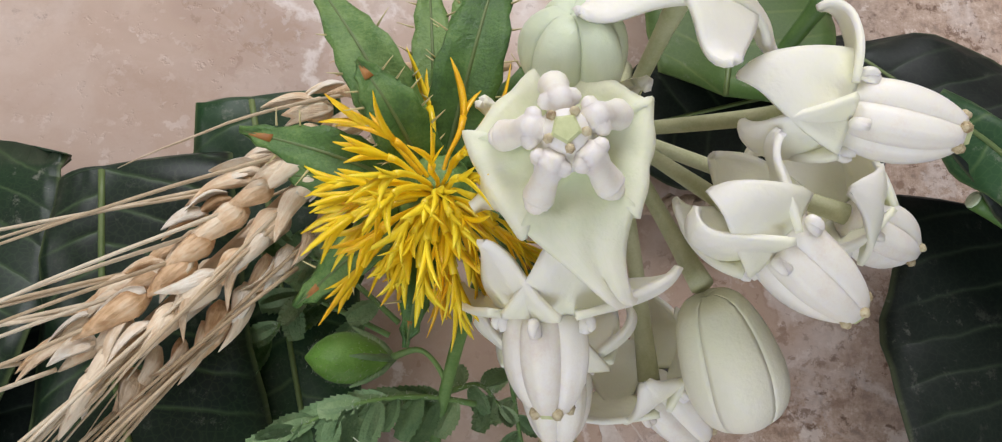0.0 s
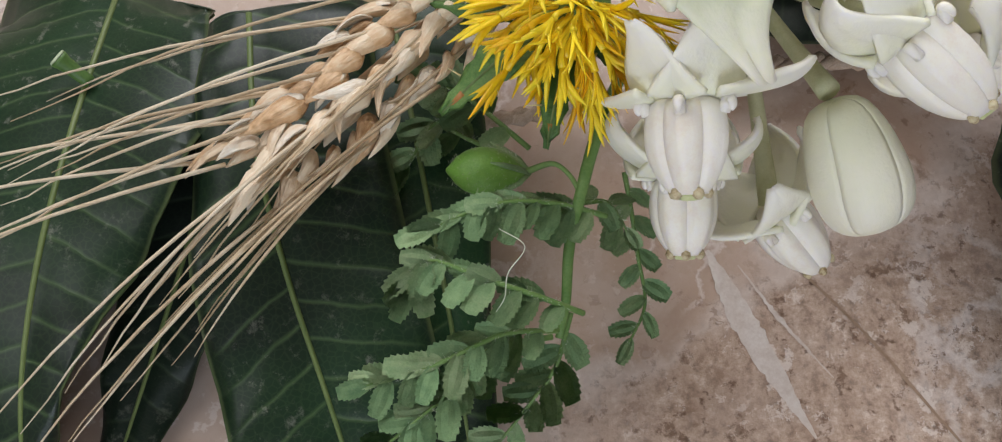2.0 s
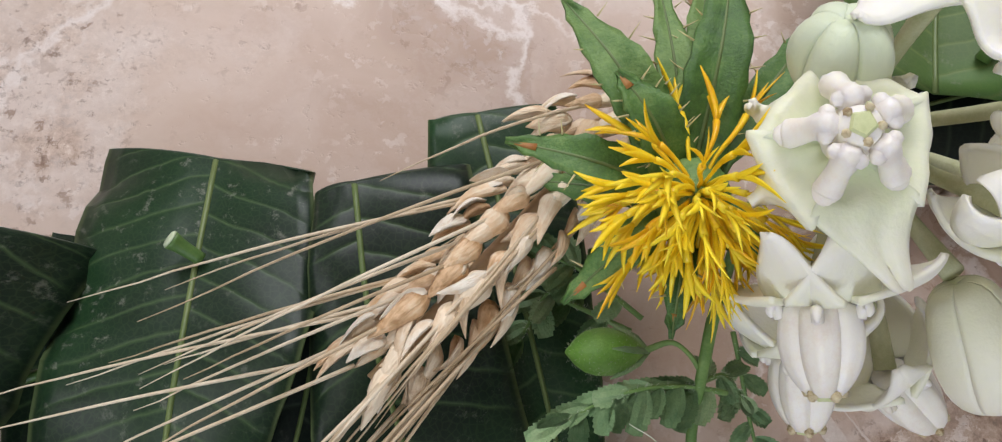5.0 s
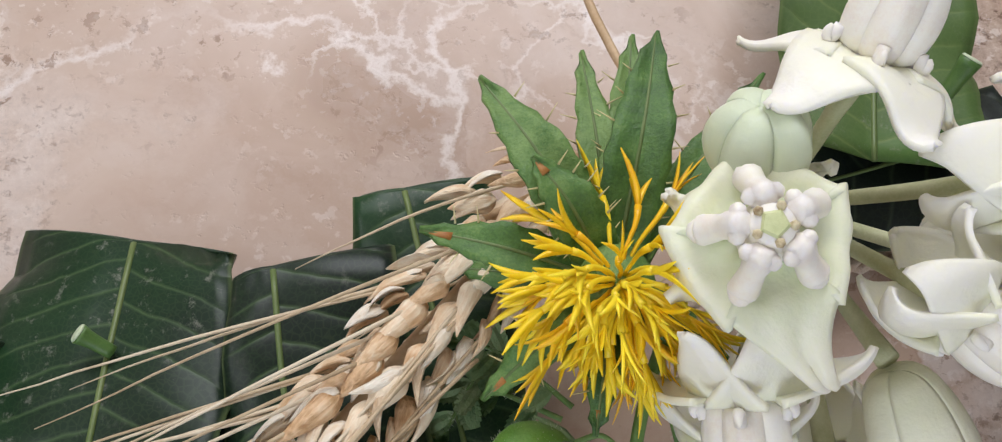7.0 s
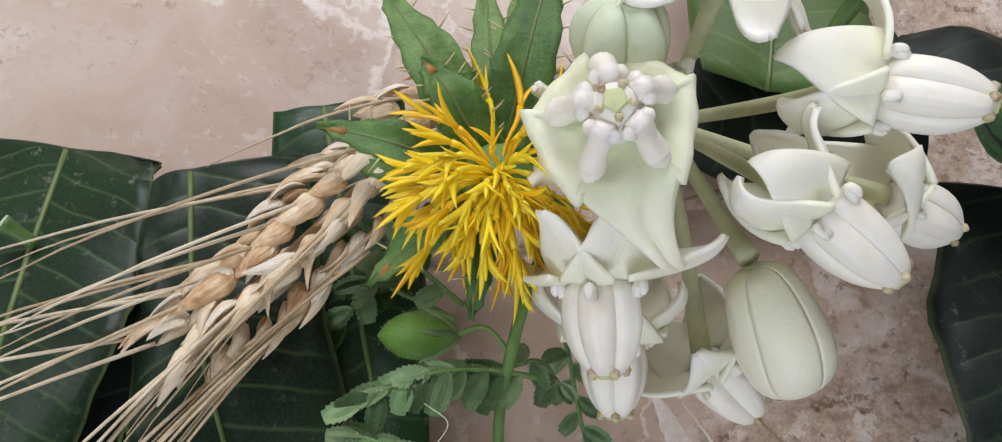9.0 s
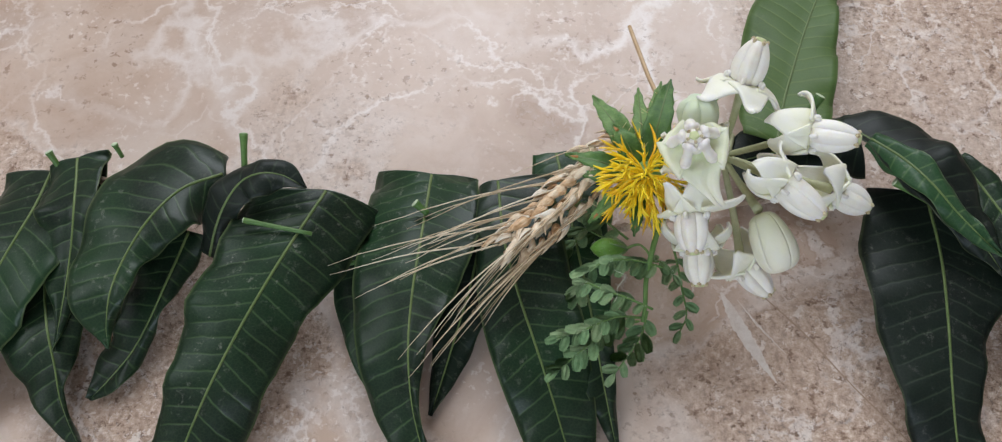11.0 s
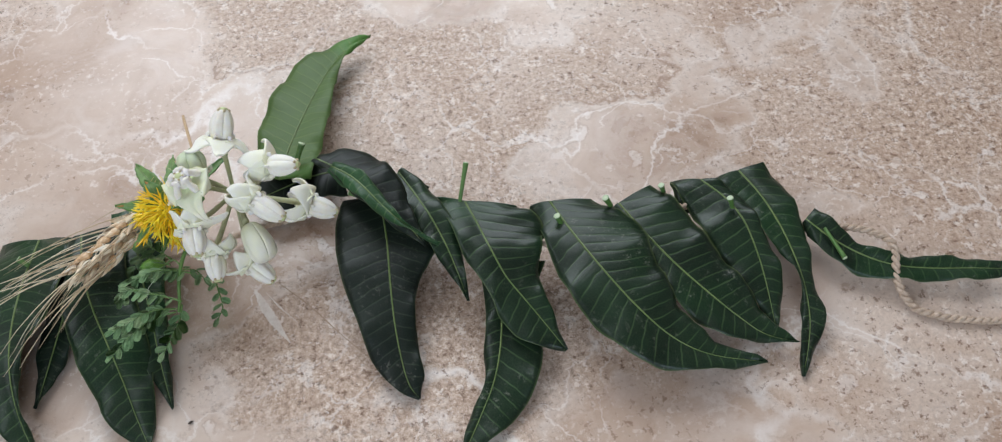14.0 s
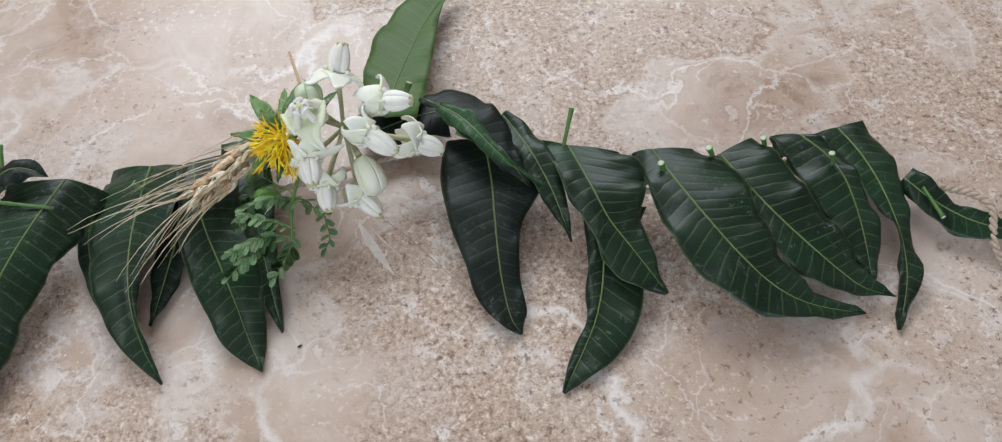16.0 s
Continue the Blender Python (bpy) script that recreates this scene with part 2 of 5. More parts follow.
# ---- building blocks ----
def part(name, bm, material, parent, label="", smooth=True):
    """Links a bmesh as one mesh object under a thing or a part."""
    me = bpy.data.meshes.new(name)
    if smooth:
        for f in bm.faces:
            f.smooth = True
    bm.to_mesh(me)
    bm.free()
    me.materials.append(material)
    ob = new(name, me)
    ob.parent = parent
    if label:
        ob["label"] = label
    return ob


def thing(name, label, category, group="", kind="", at=(0, 0, 0)):
    ob = new(name)
    ob.empty_display_size = 0.01
    ob.location = at
    return tagged(ob, label, category, group, kind)


def spline(points, count):
    """Catmull-Rom through tuples of any length, at even steps of the parameter."""
    q = np.array(points, float)
    q = np.vstack([2 * q[0] - q[1], q, 2 * q[-1] - q[-2]])
    n, out = len(q) - 3, []
    for s in np.linspace(0, n, count):
        i = min(int(s), n - 1)
        u = s - i
        a, b, c, d = q[i : i + 4]
        out.append(0.5 * (2 * b + (c - a) * u + (2 * a - 5 * b + 4 * c - d) * u * u + (3 * b - a - 3 * c + d) * u**3))
    return np.array(out)


def tube(bm, path, radii, sides=8, cap=True, flat=1.0):
    """A round (or flattened) tube along a path, its radii given at even steps."""
    pts = [Vector(p) for p in path]
    rs = np.interp(np.linspace(0, 1, len(pts)), np.linspace(0, 1, len(radii)), radii)
    up, rings = Vector((0.13, 0.31, 0.94)), []
    for i, p in enumerate(pts):
        d = (pts[min(i + 1, len(pts) - 1)] - pts[max(i - 1, 0)]).normalized()
        a = up - d * up.dot(d)
        if a.length < 1e-4:
            a = d.orthogonal()
        a.normalize()
        up = a
        b = d.cross(a)
        rings.append([bm.verts.new(p + (a * math.cos(k * math.tau / sides) * flat + b * math.sin(k * math.tau / sides)) * rs[i]) for k in range(sides)])
    for r, s in zip(rings, rings[1:]):
        for k in range(sides):
            bm.faces.new((r[k], r[(k + 1) % sides], s[(k + 1) % sides], s[k]))
    if cap:
        bm.faces.new(rings[0][::-1])
        bm.faces.new(rings[-1])
    return bm


def skin(bm, rows, close=False):
    """Faces between rows of verts."""
    faces = []
    for r, s in zip(rows, rows[1:]):
        n = len(r)
        for k in range(n if close else n - 1):
            faces.append(bm.faces.new((r[k], r[(k + 1) % n], s[(k + 1) % n], s[k])))
    return faces


def thicken(ob, t):
    mod = ob.modifiers.new("thickness", "SOLIDIFY")
    mod.thickness, mod.offset = t, 0
    return ob


# ---- the room ----
def slab(name, x0, y0, z0, x1, y1, z1, material, label, category, holes=()):
    """A block with thickness; holes (in the plane of its two longest sides) go right through it."""
    bm = bmesh.new()
    size = (x1 - x0, y1 - y0, z1 - z0)
    thin = size.index(min(size))
    a, b = [i for i in range(3) if i != thin]
    lo, hi = (x0, y0, z0), (x1, y1, z1)
    us = sorted({lo[a], hi[a], *(h[i] for h in holes for i in (0, 2))})
    vs = sorted({lo[b], hi[b], *(h[i] for h in holes for i in (1, 3))})

    def solid(i, j):
        if not (0 <= i < len(us) - 1 and 0 <= j < len(vs) - 1):
            return False
        u, v = (us[i] + us[i + 1]) / 2, (vs[j] + vs[j + 1]) / 2
        return not any(h[0] < u < h[2] and h[1] < v < h[3] for h in holes)

    def vert(u, v, w):
        c = [0, 0, 0]
        c[a], c[b], c[thin] = u, v, w
        return bm.verts.new(c)

    for i in range(len(us) - 1):
        for j in range(len(vs) - 1):
            if not solid(i, j):
                continue
            u0, u1, v0, v1 = us[i], us[i + 1], vs[j], vs[j + 1]
            for w in (lo[thin], hi[thin]):
                bm.faces.new([vert(u0, v0, w), vert(u1, v0, w), vert(u1, v1, w), vert(u0, v1, w)])
            for di, dj, e in ((-1, 0, (u0, v0, u0, v1)), (1, 0, (u1, v0, u1, v1)), (0, -1, (u0, v0, u1, v0)), (0, 1, (u0, v1, u1, v1))):
                if not solid(i + di, j + dj):
                    bm.faces.new([vert(e[0], e[1], lo[thin]), vert(e[2], e[3], lo[thin]), vert(e[2], e[3], hi[thin]), vert(e[0], e[1], hi[thin])])
    bmesh.ops.remove_doubles(bm, verts=bm.verts, dist=1e-5)
    bmesh.ops.recalc_face_normals(bm, faces=bm.faces)
    ob = part(name, bm, material, None, smooth=False)
    return tagged(ob, label, category, "", "structure")


slab("floor", -1.4, -2.4, -0.05, 2.4, 1.7, 0.0, MARBLE, "polished beige marble floor with pale veins and sandy patches", "floor")
slab("ceiling", -1.55, -2.55, 2.7, 2.55, 1.85, 2.85, WALL, "plain pale painted ceiling of the room", "ceiling")
slab("wall_west", -1.55, -2.4, -0.05, -1.4, 1.7, 2.7, WALL, "painted wall with a wide window opening", "wall", [(-0.45, 1.1, 0.65, 2.2)])
slab("wall_east", 2.4, -2.4, -0.05, 2.55, 1.7, 2.7, WALL, "plain pale painted room wall", "wall")
slab("wall_north", -1.55, 1.7, -0.05, 2.55, 1.85, 2.7, WALL, "painted wall with a wide window opening", "wall", [(-0.8, 0.85, 0.9, 2.35)])
slab("wall_south", -1.55, -2.55, -0.05, 2.55, -2.4, 2.7, WALL, "pale painted wall with an open doorway", "wall", [(-0.95, 0.0, 0.55, 2.1)])


# ---- the garland's leaves ----
def mango_leaf(tone, fold, slant, edges, stations, seed, label):
    rng = random.Random(seed)
    st = spline(stations, 34)
    base = Vector(st[0][:3])
    rows_n, cols = len(st), 13
    bm = bmesh.new()
    uv_m, uv_r = bm.loops.layers.uv.new("metres"), bm.loops.layers.uv.new("rim")
    where = {}
    frames, along = [], 0.0
    for i in range(rows_n):
        p = Vector(st[i][:3])
        d = Vector(st[min(i + 1, rows_n - 1)][:3]) - Vector(st[max(i - 1, 0)][:3])
        d.normalize()
        side = Vector((-d.y, d.x, 0)).normalized()
        up = d.cross(side)
        side.rotate(Matrix.Rotation(radians(slant) * max(0.0, 1 - i / (rows_n - 1) / 0.5), 3, "Z"))
        if i:
            along += (p - Vector(st[i - 1][:3])).length
        frames.append((p, d, side, up if up.z > 0 else -up, max(st[i][3], 0.0004), max(st[i][4], 0.0004), along))
    total = along
    wave = [rng.uniform(0, 6.28) for _ in range(4)]

    def cross_row(p, side, up, wl, wr, a, amp):
        row = []
        for k in range(cols):
            v = k / (cols - 1) * 2 - 1
            w = wl if v > 0 else wr
            e = edges[0] if v > 0 else edges[1]
            s = a / total
            lift = 0.0013 * math.sin(min(abs(v), 1) * math.pi) + e * abs(v) ** 1.3 * (1 - min(max(s, 0.0), 1.0))
            lift += amp * v * v * (math.sin(a * 150 + wave[0] + (1.7 if v > 0 else 0)) * 0.0027 + math.sin(a * 330 + wave[1] * v) * 0.0011)
            vert = bm.verts.new(p + side * (w * v) + up * lift - base)
            where[vert] = ((a, v * w), (s, v))
            row.append(vert)
        return row

    rows = []
    if fold:
        # the blade turns back over the string and runs on underneath
        p, d, side, up, wl, wr, _ = frames[0]
        flat = Vector((side.y, -side.x, 0)).normalized()
        r = 0.0013
        for back in (0.022, 0.012, 0.004):
            rows.append(cross_row(p + flat * back + Vector((0, 0, -2 * r - back * 0.35)), side, Vector((0, 0, 1)), wl * (0.9 - back * 9), wr * (0.9 - back * 9), -back - 0.011, 0.2))
        for ang in (250, 215, 180, 145, 115):
            c, s = math.cos(radians(ang)), math.sin(radians(ang))
            tuck = 1 - 0.05 * max(0.0, -c)
            rows.append(cross_row(p + flat * (r * c) + Vector((0, 0, r * s - r)), side, Vector((0, 0, 1)), wl * tuck, wr * tuck, -0.0035 - r * radians(ang - 90), 0.4))
    for p, d, side, up, wl, wr, a in frames:
        rows.append(cross_row(p, side, up, wl, wr, a, 1.0))
    for f in skin(bm, rows):
        for loop in f.loops:
            loop[uv_m].uv, loop[uv_r].uv = where[loop.vert]
    for vert in bm.verts:
        vert.co.z = max(vert.co.z, 0.0009 - base.z)
    bmesh.ops.recalc_face_normals(bm, faces=bm.faces)
    leaf = thing("mango_leaf", label, "leaf", "mango leaves of the garland", at=base)
    thicken(part("blade", bm, LEAF[tone], leaf), 0.0005)
    rib = bmesh.new()
    path = [p - base + up * 0.0003 for p, d, side, up, wl, wr, a in frames]
    tube(rib, path, (0.0008, 0.0007, 0.0005, 0.0002), 6)
    part("midrib", rib, RIB, leaf, "pale yellow-green midrib")
    return leaf


# Each leaf: (tone, folded over the string, slant of the fold, edge heights), then stations of midrib x, y, z and half widths.
LEAVES = []
LEAVES.append(("dark", 1, 0.6, (0, -0.006), [
    (-0.3073, 0.0703, 0.03, 0.021, 0.0285),
    (-0.3087, 0.0489, 0.032, 0.0258, 0.029),
    (-0.3134, 0.0238, 0.034, 0.0281, 0.0385),
    (-0.3242, -0.0031, 0.029, 0.0272, 0.0368),
    (-0.3359, -0.0316, 0.024, 0.0231, 0.0295),
    (-0.3493, -0.0559, 0.016, 0.0167, 0.0165),
    (-0.3625, -0.0785, 0.008, 0.0008, 0.0008),
]))
LEAVES.append(("dark", 1, -2.5, (0.002, -0.003), [
    (-0.291, 0.0754, 0.036, 0.0176, 0.0157),
    (-0.2865, 0.0604, 0.038, 0.015, 0.0185),
    (-0.2822, 0.0446, 0.04, 0.0125, 0.0207),
    (-0.2817, 0.0301, 0.035, 0.0116, 0.0179),
    (-0.2816, 0.0134, 0.03, 0.0082, 0.013),
    (-0.2815, -0.0062, 0.026, 0.0045, 0.0047),
    (-0.2816, -0.0264, 0.022, 0.0008, 0.0008),
]))
LEAVES.append(("dark", 0, 0.0, (-0.002, -0.004), [
    (-0.3017, 0.0232, 0.02, 0.0217, 0.0196),
    (-0.2962, 0.0048, 0.021, 0.0199, 0.0201),
    (-0.2886, -0.0149, 0.022, 0.0176, 0.0243),
    (-0.2821, -0.0326, 0.017, 0.0089, 0.0206),
    (-0.2777, -0.0469, 0.012, 0.0024, 0.0129),
    (-0.2691, -0.0624, 0.0075, 0.0008, 0.0055),
    (-0.2564, -0.0792, 0.003, 0.0008, 0.0008),
]))
LEAVES.append(("dark", 1, -15.6, (-0.008, -0.006), [
    (-0.2083, 0.0652, 0.04, 0.0054, 0.0154),
    (-0.2254, 0.0543, 0.044, 0.0178, 0.0357),
    (-0.2357, 0.0361, 0.048, 0.0168, 0.0366),
    (-0.2437, 0.0169, 0.047, 0.0091, 0.0291),
    (-0.2474, -0.0023, 0.046, 0.0089, 0.0237),
    (-0.2488, -0.0163, 0.04, 0.0027, 0.0141),
    (-0.2478, -0.0278, 0.034, 0.0008, 0.0008),
]))
LEAVES.append(("dark", 0, 0.0, (-0.004, -0.002), [
    (-0.2236, 0.0371, 0.03, 0.0117, 0.0317),
    (-0.2274, 0.0224, 0.028, 0.0084, 0.0235),
    (-0.2316, 0.0074, 0.026, 0.0057, 0.0209),
    (-0.238, -0.0075, 0.02, 0.0044, 0.0176),
    (-0.2458, -0.0219, 0.014, 0.0054, 0.0166),
    (-0.2558, -0.0338, 0.009, 0.0087, 0.014),
    (-0.2667, -0.0447, 0.004, 0.0008, 0.0008),
]))
LEAVES.append(("darkest", 0, 0.0, (-0.004, -0.004), [
    (-0.2098, 0.0235, 0.03, 0.011, 0.0113),
    (-0.2054, 0.0331, 0.04, 0.0115, 0.0049),
    (-0.1989, 0.0421, 0.05, 0.0122, 0.0087),
    (-0.1912, 0.0521, 0.055, 0.0114, 0.0119),
    (-0.18, 0.0545, 0.06, 0.0086, 0.0109),
    (-0.17, 0.0556, 0.056, 0.0072, 0.0074),
    (-0.1591, 0.051, 0.052, 0.0008, 0.0008),
]))
LEAVES.append(("dark", 1, 23.0, (-0.024, 0), [
    (-0.1522, 0.0551, 0.042, 0.0243, 0.039),
    (-0.1669, 0.0183, 0.0447, 0.0239, 0.0336),
    (-0.1809, -0.0144, 0.042, 0.0195, 0.0305),
    (-0.1943, -0.0441, 0.034, 0.0227, 0.0221),
    (-0.2057, -0.0731, 0.0233, 0.022, 0.0171),
    (-0.2152, -0.1024, 0.0133, 0.016, 0.0134),
    (-0.2267, -0.1304, 0.004, 0.0008, 0.0008),
]))
LEAVES.append(("dark", 0, 0.0, (0, 0), [
    (-0.1387, 0.0632, 0.0070, 0.0149, 0.0065),
    (-0.1392, 0.0376, 0.0090, 0.0185, 0.0102),
    (-0.1384, 0.0148, 0.0090, 0.0201, 0.0114),
    (-0.1328, -0.0049, 0.0080, 0.0181, 0.0103),
    (-0.1242, -0.0233, 0.0070, 0.0139, 0.0095),
    (-0.1152, -0.0392, 0.0050, 0.0076, 0.0061),
    (-0.1058, -0.0542, 0.0030, 0.0008, 0.0008),
]))
LEAVES.append(("dark", 1, -13.8, (0.006, -0.010), [
    (-0.1052, 0.0816, 0.0135, 0.0267, 0.0333),
    (-0.1044, 0.0399, 0.0270, 0.0294, 0.0323),
    (-0.1052, 0.0071, 0.0305, 0.0208, 0.0313),
    (-0.1047, -0.0213, 0.0280, 0.0091, 0.0254),
    (-0.1015, -0.0458, 0.0200, 0.0034, 0.0191),
    (-0.0941, -0.0686, 0.0117, 0.0028, 0.0099),
    (-0.0833, -0.0892, 0.0030, 0.0008, 0.0008),
]))
LEAVES.append(("dark", 1, 2.8, (-0.002, -0.002), [
    (-0.0675, 0.0691, 0.03, 0.0278, 0.0097),
    (-0.0624, 0.0356, 0.0313, 0.0285, 0.0143),
    (-0.0538, 0.0074, 0.0287, 0.0274, 0.0199),
    (-0.0444, -0.0171, 0.022, 0.0251, 0.0217),
    (-0.0357, -0.0405, 0.014, 0.0199, 0.02),
    (-0.0276, -0.0641, 0.0077, 0.0125, 0.0159),
    (-0.0184, -0.0869, 0.003, 0.0008, 0.0008),
]))
LEAVES.append(("dark", 1, -4.0, (-0.002, -0.002), [
    (-0.0385, 0.0907, 0.022, 0.0206, 0.0125),
    (-0.0323, 0.063, 0.022, 0.0186, 0.0182),
    (-0.0256, 0.0323, 0.022, 0.0155, 0.0204),
    (-0.0188, 0.0022, 0.018, 0.0097, 0.0185),
    (-0.0143, -0.0213, 0.014, 0.007, 0.0124),
    (-0.01, -0.0418, 0.009, 0.0038, 0.0064),
    (-0.0055, -0.0607, 0.004, 0.0008, 0.0008),
]))
LEAVES.append(("light", 0, 0.0, (0.0, 0.003), [
    (0.0723, 0.0911, 0.035, 0.0171, 0.0235),
    (0.0777, 0.1159, 0.0325, 0.023, 0.0246),
    (0.0856, 0.1413, 0.03, 0.0287, 0.0222),
    (0.0968, 0.1746, 0.025, 0.0315, 0.0165),
    (0.111, 0.209, 0.02, 0.0257, 0.0082),
    (0.1276, 0.2339, 0.016, 0.0118, 0.0035),
    (0.1453, 0.2471, 0.012, 0.0008, 0.0008),
]))
LEAVES.append(("darkest", 1, -16.0, (-0.004, -0.002), [
    (0.1425, 0.0644, 0.03, 0.0429, 0.0275),
    (0.1444, 0.0315, 0.03, 0.0381, 0.0365),
    (0.1438, -0.0007, 0.0267, 0.0195, 0.0322),
    (0.1436, -0.0278, 0.02, 0.0142, 0.0236),
    (0.145, -0.0503, 0.012, 0.0125, 0.0189),
    (0.1482, -0.0688, 0.0063, 0.0111, 0.0089),
    (0.154, -0.0787, 0.003, 0.0008, 0.0008),
]))
LEAVES.append(("darkest", 0, 0.0, (-0.006, 0.003), [
    (0.1003, 0.0986, 0.044, 0.0109, 0.0042),
    (0.1157, 0.0848, 0.047, 0.0241, 0.0068),
    (0.1304, 0.0686, 0.05, 0.0253, 0.0099),
    (0.1434, 0.0548, 0.047, 0.0211, 0.0112),
    (0.154, 0.041, 0.044, 0.0128, 0.0086),
    (0.1628, 0.0294, 0.039, 0.0056, 0.0052),
    (0.1704, 0.0185, 0.034, 0.0008, 0.0008),
]))
LEAVES.append(("mid", 0, 0.0, (0.002, -0.003), [
    (0.1124, 0.0833, 0.052, 0.0055, 0.0048),
    (0.125, 0.0715, 0.054, 0.0066, 0.0077),
    (0.1353, 0.057, 0.056, 0.0066, 0.0077),
    (0.1451, 0.0429, 0.054, 0.0051, 0.0049),
    (0.156, 0.0298, 0.052, 0.0013, 0.0035),
    (0.168, 0.02, 0.048, 0.0014, 0.0016),
    (0.1802, 0.0119, 0.044, 0.0008, 0.0008),
]))
LEAVES.append(("dark", 1, 33.5, (0, -0.002), [
    (0.1582, 0.0805, 0.038, 0.0043, 0.016),
    (0.1668, 0.0616, 0.039, 0.0104, 0.013),
    (0.1746, 0.043, 0.04, 0.012, 0.012),
    (0.1808, 0.0274, 0.037, 0.0116, 0.0108),
    (0.186, 0.011, 0.034, 0.0086, 0.0086),
    (0.1903, -0.0059, 0.029, 0.0046, 0.0044),
    (0.1943, -0.0234, 0.024, 0.0008, 0.0008),
]))
LEAVES.append(("dark", 1, -31.6, (0, 0.002), [
    (0.2018, 0.0491, 0.036, 0.0372, 0.0231),
    (0.2078, 0.0288, 0.037, 0.044, 0.019),
    (0.2139, 0.0064, 0.038, 0.0363, 0.0188),
    (0.2212, -0.0137, 0.033, 0.028, 0.0163),
    (0.2312, -0.0302, 0.028, 0.0155, 0.0211),
    (0.2421, -0.0472, 0.022, 0.0084, 0.0198),
    (0.2533, -0.0657, 0.016, 0.0008, 0.0008),
]))
LEAVES.append(("dark", 0, 0.0, (-0.002, -0.002), [
    (0.2197, 0.0037, 0.022, 0.0314, 0.0149),
    (0.217, -0.0205, 0.02, 0.0208, 0.0116),
    (0.2136, -0.0432, 0.018, 0.026, 0.0105),
    (0.2093, -0.0614, 0.014, 0.0282, 0.0106),
    (0.2023, -0.0796, 0.01, 0.0259, 0.0054),
    (0.1899, -0.101, 0.006, 0.0168, 0.0066),
    (0.1759, -0.1228, 0.002, 0.0008, 0.0008),
]))
LEAVES.append(("dark", 1, -20.4, (-0.002, -0.004), [
    (0.2606, 0.039, 0.036, 0.0302, 0.0145),
    (0.272, 0.0057, 0.04, 0.0453, 0.0204),
    (0.2862, -0.0258, 0.04, 0.0367, 0.0284),
    (0.3026, -0.0536, 0.036, 0.029, 0.0291),
    (0.3211, -0.0736, 0.028, 0.02, 0.0229),
    (0.3438, -0.0863, 0.0213, 0.0126, 0.0102),
    (0.379, -0.0948, 0.016, 0.0008, 0.0008),
]))
LEAVES.append(("dark", 1, 0.7, (0.002, -0.004), [
    (0.3084, 0.0308, 0.034, 0.0281, 0.0069),
    (0.3201, 0.0037, 0.0353, 0.034, 0.0119),
    (0.335, -0.0229, 0.0333, 0.0305, 0.0153),
    (0.3521, -0.0447, 0.028, 0.0266, 0.0205),
    (0.3686, -0.062, 0.0213, 0.0207, 0.0171),
    (0.3846, -0.0746, 0.0147, 0.0121, 0.005),
    (0.4063, -0.0807, 0.008, 0.0008, 0.0008),
]))
LEAVES.append(("dark", 1, -48.4, (0.0, -0.004), [
    (0.3715, 0.0443, 0.03, 0.0111, 0.0216),
    (0.3841, 0.0262, 0.03, 0.0116, 0.0285),
    (0.3912, 0.0061, 0.03, 0.01, 0.0307),
    (0.3942, -0.0134, 0.026, 0.0109, 0.0256),
    (0.3951, -0.0311, 0.022, 0.0123, 0.0194),
    (0.3953, -0.0496, 0.016, 0.0091, 0.0101),
    (0.3945, -0.07, 0.01, 0.0008, 0.0008),
]))
LEAVES.append(("dark", 1, -7.8, (-0.002, 0.0), [
    (0.4021, 0.0505, 0.026, 0.0199, 0.0184),
    (0.4111, 0.0238, 0.0273, 0.0199, 0.019),
    (0.4176, -0.0078, 0.0253, 0.0156, 0.0113),
    (0.4203, -0.0395, 0.02, 0.0079, 0.002),
    (0.4184, -0.0654, 0.0133, 0.0106, 0.0054),
    (0.4125, -0.0844, 0.0073, 0.005, 0.0052),
    (0.4042, -0.1026, 0.002, 0.0008, 0.0008),
]))
LEAVES.append(("dark", 0, 0.0, (0.004, -0.002), [
    (0.4382, 0.0058, 0.02, 0.0116, 0.0024),
    (0.4535, -0.0127, 0.017, 0.0091, 0.0128),
    (0.4716, -0.0272, 0.014, 0.0072, 0.0151),
    (0.4902, -0.0372, 0.013, 0.0085, 0.011),
    (0.5135, -0.0429, 0.012, 0.0085, 0.0091),
    (0.5434, -0.0477, 0.012, 0.0078, 0.0086),
    (0.5784, -0.0545, 0.012, 0.0008, 0.0008),
]))
LEAVES.append(("darkest", 0, 0.0, (-0.004, -0.004), [
    (0.1161, 0.1001, 0.026, 0.0197, 0.0174),
    (0.1044, 0.0986, 0.026, 0.0202, 0.0179),
    (0.093, 0.0968, 0.026, 0.0207, 0.0182),
    (0.0835, 0.0954, 0.024, 0.0205, 0.0183),
    (0.0733, 0.0932, 0.022, 0.0196, 0.019),
    (0.06, 0.0907, 0.019, 0.0177, 0.0175),
    (0.0456, 0.0878, 0.016, 0.0008, 0.0008),
]))
# Blackish blade added low down to darken the gap between two leaves.
LEAVES.append(("darkest", 0, 0.0, (-0.002, -0.002), [
    (-0.0780, 0.0600, 0.0130, 0.0180, 0.0180),
    (-0.0770, 0.0380, 0.0150, 0.0170, 0.0170),
    (-0.0800, 0.0150, 0.0140, 0.0140, 0.0140),
    (-0.0855, -0.0080, 0.0100, 0.0105, 0.0105),
    (-0.0910, -0.0300, 0.0060, 0.0060, 0.0060),
    (-0.0950, -0.0460, 0.0030, 0.0008, 0.0008),
]))
